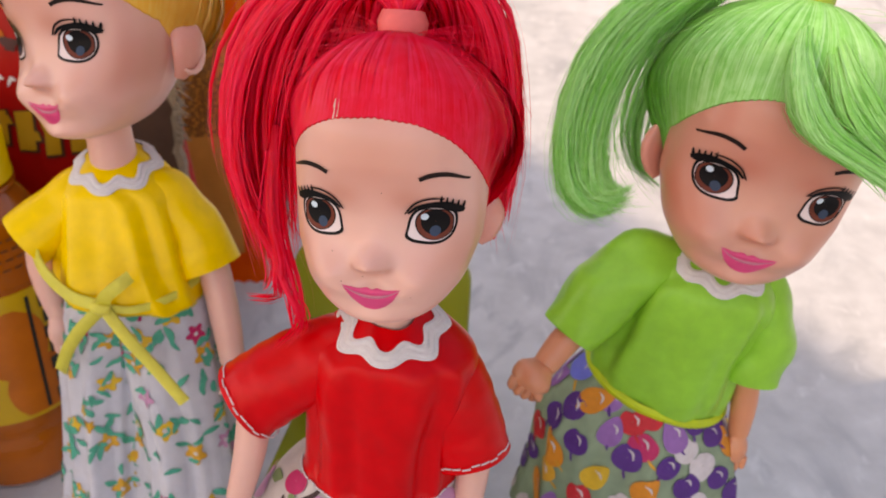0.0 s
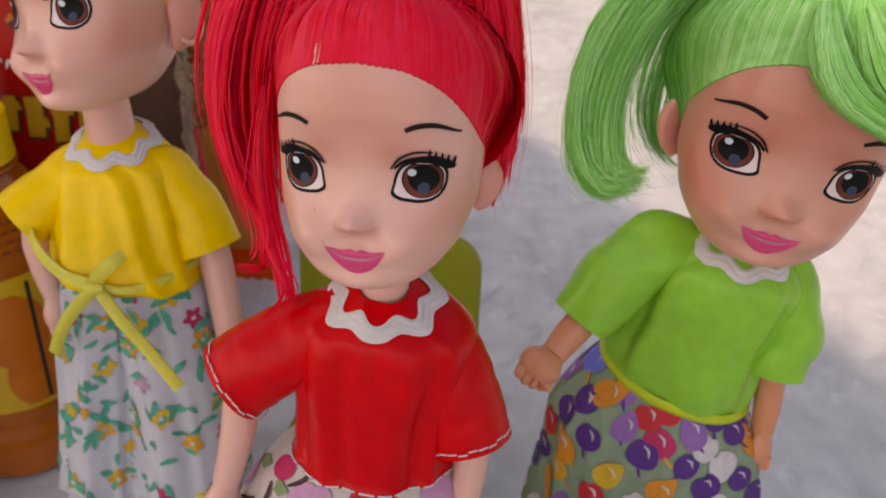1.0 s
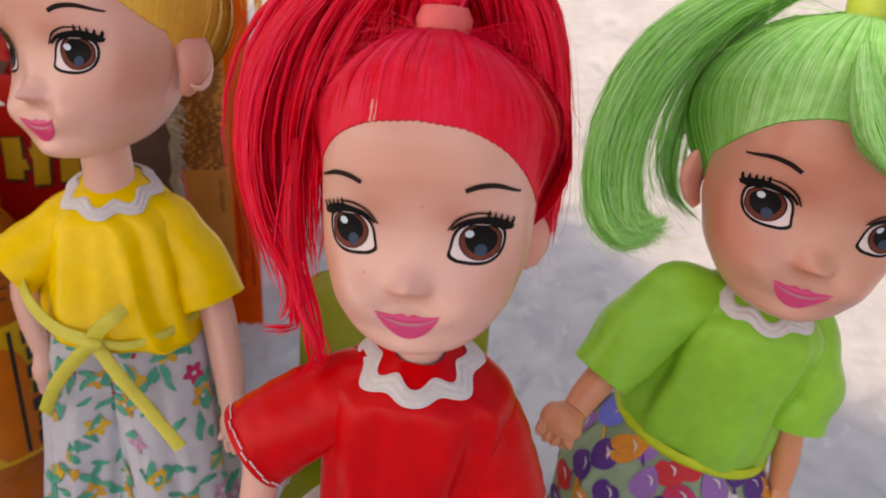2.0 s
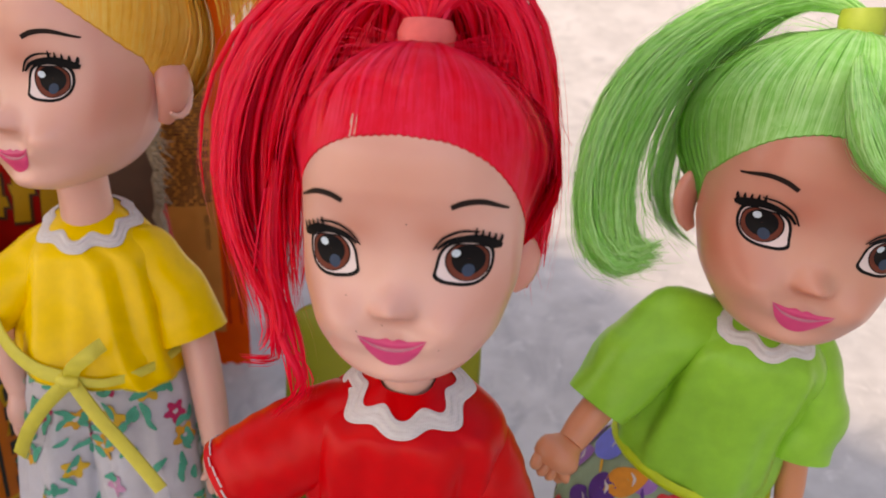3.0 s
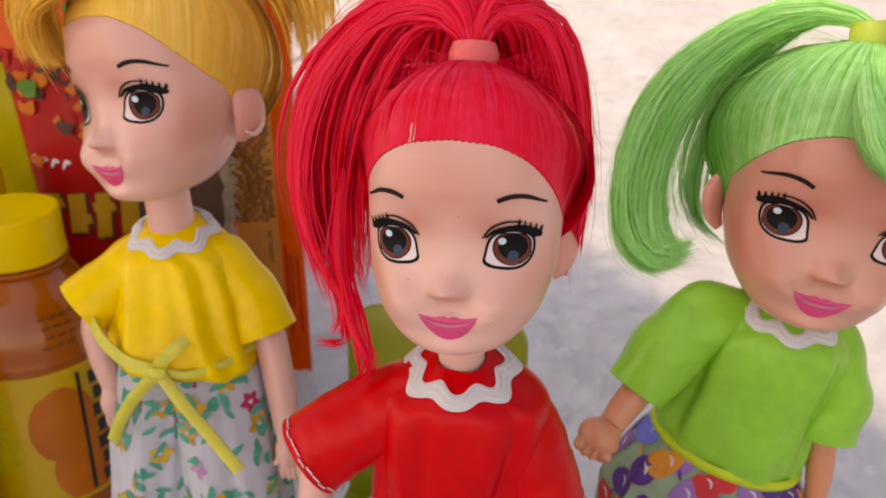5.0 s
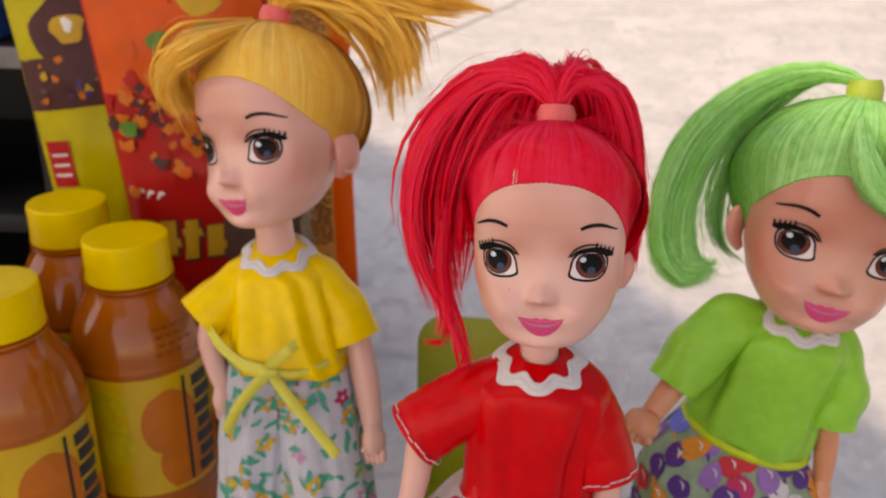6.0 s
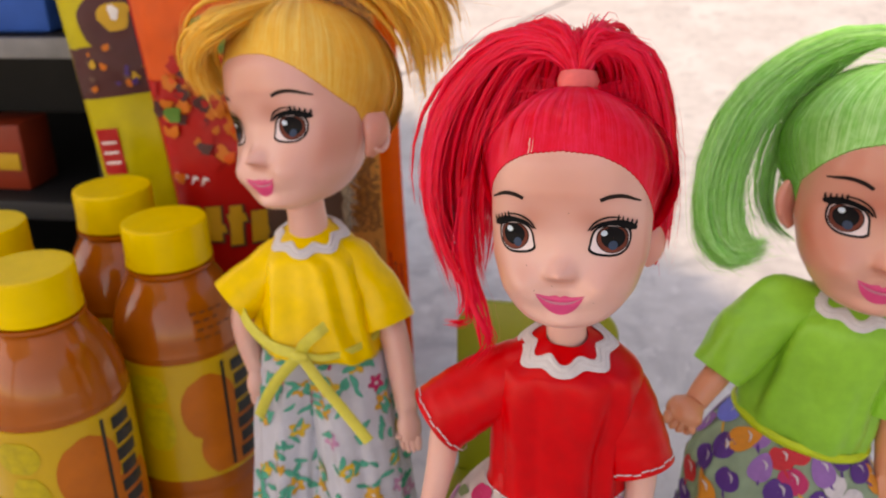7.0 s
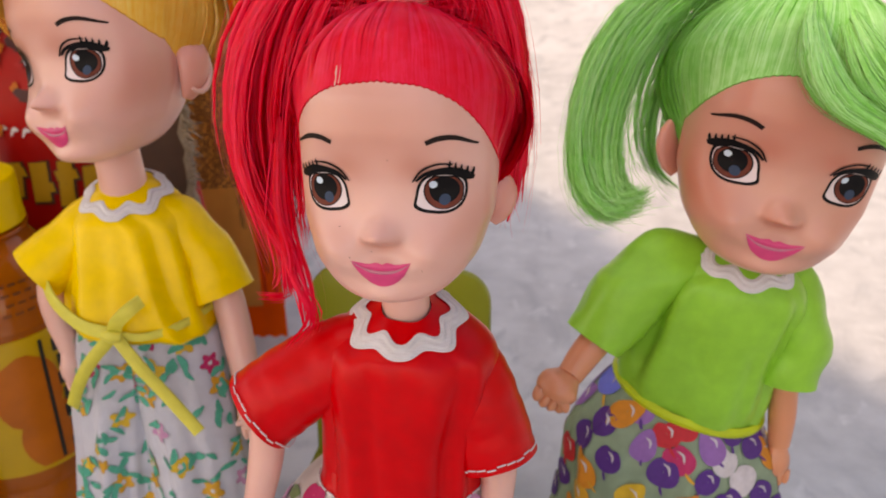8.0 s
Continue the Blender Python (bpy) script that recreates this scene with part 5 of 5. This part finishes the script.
# yellow and purple pack behind the bottles
pack = thing("snack_pack", pose(-0.196, 0.194, 0.002, -5, -6, 14), "yellow and purple foil snack pack standing behind bottles", "snack pack", "snack packs")
p2 = Pouch(76, 272, 26, 7.0)
body = p2.build(pack, "pouch", F_YELLOW)
p2.print(body, "print", F_CHOC, quad(-37, 37, 172, 197), 0.3, "brown print band")
p2.print(body, "print", F_PURPLE, quad(6, 37, 194, 264), 0.45, "purple print corner")
p2.print(body, "print", F_CHOC, [(px - 10, pz + 209) for px, pz in blob(17, rng, 24, 0.12)], 0.5)
for k in range(26):
    x, z = rng.uniform(9, 33), rng.uniform(198, 258)
    p2.print(body, "print", (F_INK, F_GOLD, F_CHOC, F_WHITE, F_PURPLE)[k % 5], [(px + x, pz + z) for px, pz in blob(rng.uniform(1.5, 4), rng, 14, 0.25)], 0.6 + 0.02 * k)
p2.print(body, "print", F_GOLD, [(px - 9, pz + 209) for px, pz in blob(8, rng, 16, 0.18)], 0.7)
p2.print(body, "print", F_WHITE, [(0.6 * px - 9, pz + 211) for px, pz in blob(4, rng, 16, 0.18)], 0.9)
for k in range(40):
    x, z = rng.uniform(-33, 33), rng.uniform(175, 196)
    p2.print(body, "print", (F_INK, F_PURPLE, F_CRISP, F_INK, F_GOLD)[k % 5], [(px + x, pz + z) for px, pz in blob(rng.uniform(0.8, 2.2), rng, 10, 0.3)], 0.6 + 0.02 * k)
p2.print(body, "print", F_RED, quad(-34, -21, 134, 157), 0.6, "red square print")
for k in range(3):
    p2.print(body, "print_bar", F_WHITE, quad(-32, -23, 139.5 + 5 * k, 140.6 + 5 * k, 3), 0.9)

# the back of an orange pack with its text panel
pack = thing("snack_pack", pose(-0.148, 0.236, 0.001, -3, 0, 6), "orange foil pack showing its printed back and side seam", "snack pack", "snack packs")
p3 = Pouch(92, 272, 22, 12.0)
body = p3.build(pack, "pouch", F_BRIGHT)
p3.print(body, "print", F_TAN, quad(-6, 35.5, 20, 262), 0.35, "tan text panel")
lines = bmesh.new()
for k in range(104):
    z, x = 258 - 1.66 * k, -4.0
    while x < 32:
        w = min(rng.uniform(2.5, 8.5), 34.5 - x)
        grid = [[lines.verts.new(p3.at(x + w * a / 3, z + 0.85 * c, -1, 0.65) * MM) for a in range(4)] for c in (0, 1)]
        for a in range(3):
            lines.faces.new((grid[0][a], grid[0][a + 1], grid[1][a + 1], grid[1][a]))
        x += w + rng.uniform(0.8, 1.6)
tagged(part("print_block", lines, F_INK, body, "rows of small dark print"), kind="stuff")


def words(pouch, owner, text, x, z, size, mat, name="print_text"):
    """A line of print that runs down the front of a pack; x and z in millimetres give its head."""
    font = bpy.data.curves.new(name, "FONT")
    font.body, font.size, font.resolution_u = text, size, 2
    ob = new(name, font)
    bpy.context.view_layer.update()
    me = bpy.data.meshes.new_from_object(ob.evaluated_get(bpy.context.evaluated_depsgraph_get()))
    bpy.data.objects.remove(ob)
    for v in me.vertices:
        v.co = pouch.at(x + v.co.y, z - v.co.x, -1, 0.7) * MM
    me.materials.append(mat)
    out = new(name, me)
    out.parent = owner
    return out


words(p3, body, "NET WEIGHT", 30.0, 82, 2.9, F_INK)
words(p3, body, "QUALITY GUARANTEED", 39.0, 68, 2.7, F_INK)
for k in range(2):
    p3.print(body, "print_bar", F_RED, quad(37.4 + 5.2 * k, 38.1 + 5.2 * k, 24, 74 - 8 * k, 8), 0.5)

# ---- torn carton behind the doll ----
M_CARD = material("brown corrugated card", (0.075, 0.034, 0.020), rough=0.85, vary=0.2, scale=120, bump=0.4)
M_CARDEDGE = material("torn pale card edge", (0.27, 0.20, 0.14), rough=0.9, vary=0.25, scale=300, bump=0.8)
carton = thing("carton", pose(-0.1265, 0.158, 0, 0, 0, 4), "brown cardboard carton flap with a torn pale edge", "carton")
part("flap", box_bm(0.036, 0.004, 0.215, 0.0008), M_CARD, carton, "", pose(0, 0, 0.1075))
part("side", box_bm(0.004, 0.05, 0.19, 0.0008), M_CARD, carton, "", pose(-0.016, 0.0272, 0.095))
bm = bmesh.new()
rows = []
for j in range(60):
    z = j / 59 * 0.213
    k = 0.0022 * noise.noise(Vector((0, 3, z * 160))) + 0.001 * noise.noise(Vector((4, 3, z * 600)))
    rows.append([bm.verts.new((0.0182 + dx + k, dy, z + 0.001)) for dx, dy in ((-0.001, -0.0028), (0.0016, -0.0024), (0.002, 0), (0.0016, 0.0024), (-0.001, 0.0028))])
for p, q in zip(rows, rows[1:]):
    for i in range(4):
        bm.faces.new((p[i], p[i + 1], q[i + 1], q[i]))
part("torn_edge", bm, M_CARDEDGE, carton, "pale torn edge")
fray = Build()
for k in range(46):
    z = 118 + 34 * rng.random() ** 0.8
    a = rng.uniform(-0.6, 0.9)
    reach = rng.uniform(3, 9)
    start = Vector((18.5, -2.5, z))
    mid = start + Vector((reach * 0.5 * math.cos(a), -rng.uniform(0.5, 3), reach * 0.5 * math.sin(a) + rng.uniform(-1, 2)))
    tip = start + Vector((reach * math.cos(a), -rng.uniform(0.5, 4), reach * math.sin(a) - rng.uniform(0, 3)))
    fray.tube(smooth_curve([start, mid, tip], 6), [0.5, 0.5, 0.42, 0.34, 0.25, 0.1], M_CARDEDGE, 5)
tuft = fray.finish("fibre_tuft", (0, 0, 0))
tuft.parent = carton
tagged(tuft, "pale frayed paper fibres")

# ---- dark shelf with goods ----
M_SHELF = material("black painted shelf board", (0.006, 0.0055, 0.0055), rough=0.6, vary=0.3, scale=50, bump=0.2)
M_PLANK = material("grey worn shelf edge", (0.22, 0.21, 0.20), rough=0.7, vary=0.2, scale=90, bump=0.3)
shelf = thing("shelf_unit", pose(-0.50, 0.235, 0), "low black shelf unit with grey board edges", "shelf")
part("back_panel", box_bm(0.46, 0.008, 0.36, 0.001), M_SHELF, shelf, "", pose(0, 0.20, 0.18))
for z in (0.006, 0.094, 0.187):
    part("board", box_bm(0.46, 0.20, 0.011, 0.0012), M_SHELF, shelf, "", pose(0, 0.10, z))
    part("board_edge", box_bm(0.46, 0.004, 0.011, 0.001), M_PLANK if z > 0.1 else M_SHELF, shelf, "", pose(0, -0.0024, z))
for x in (-0.226, 0.226):
    part("side_panel", box_bm(0.008, 0.196, 0.36, 0.001), M_SHELF, shelf, "", pose(x, 0.10, 0.18))
M_BLUEBOX = foil("blue carton print", (0.02, 0.10, 0.38))
M_REDBOX = foil("red carton print", (0.25, 0.03, 0.012))
goods = thing("blue_box", pose(-0.335, 0.262, 0.193), "glossy blue packet on the shelf board", "packet")
part("carton_body", box_bm(0.08, 0.04, 0.075, 0.003), M_BLUEBOX, goods, "", pose(0, 0, 0.0376))
part("print_bar", box_bm(0.05, 0.0012, 0.012, 0.0004), F_WHITE, goods, "", pose(0.005, -0.0206, 0.045))
goods = thing("red_box", pose(-0.356, 0.262, 0.1), "small red and orange packet on the dark shelf", "packet")
part("carton_body", box_bm(0.05, 0.03, 0.04, 0.002), M_REDBOX, goods, "", pose(0, 0, 0.0202))
part("print_bar", box_bm(0.044, 0.0012, 0.010, 0.0004), F_GOLD, goods, "", pose(0, -0.0156, 0.018))

# ---- black straps on the floor ----
M_STRAP = material("black plastic strap", (0.02, 0.019, 0.018), rough=0.5, vary=0.2, scale=200, bump=0.1)
for pts in (((-175, 44, 0.6), (-154, 56, 0.6), (-136, 67, 0.6), (-112, 79, 0.6)), ((-158, 46, 0.6), (-141, 56, 0.6), (-124, 69, 0.6), (-104, 80, 0.6))):
    st = Build()
    ribbon(st, pts, 1.6, M_STRAP, (0, 0, 1), 0.4)
    tagged(st.finish("strap", (-0.14, 0.06, 0)), "thin black plastic strap lying on the cement floor", "strap", "straps on the floor")
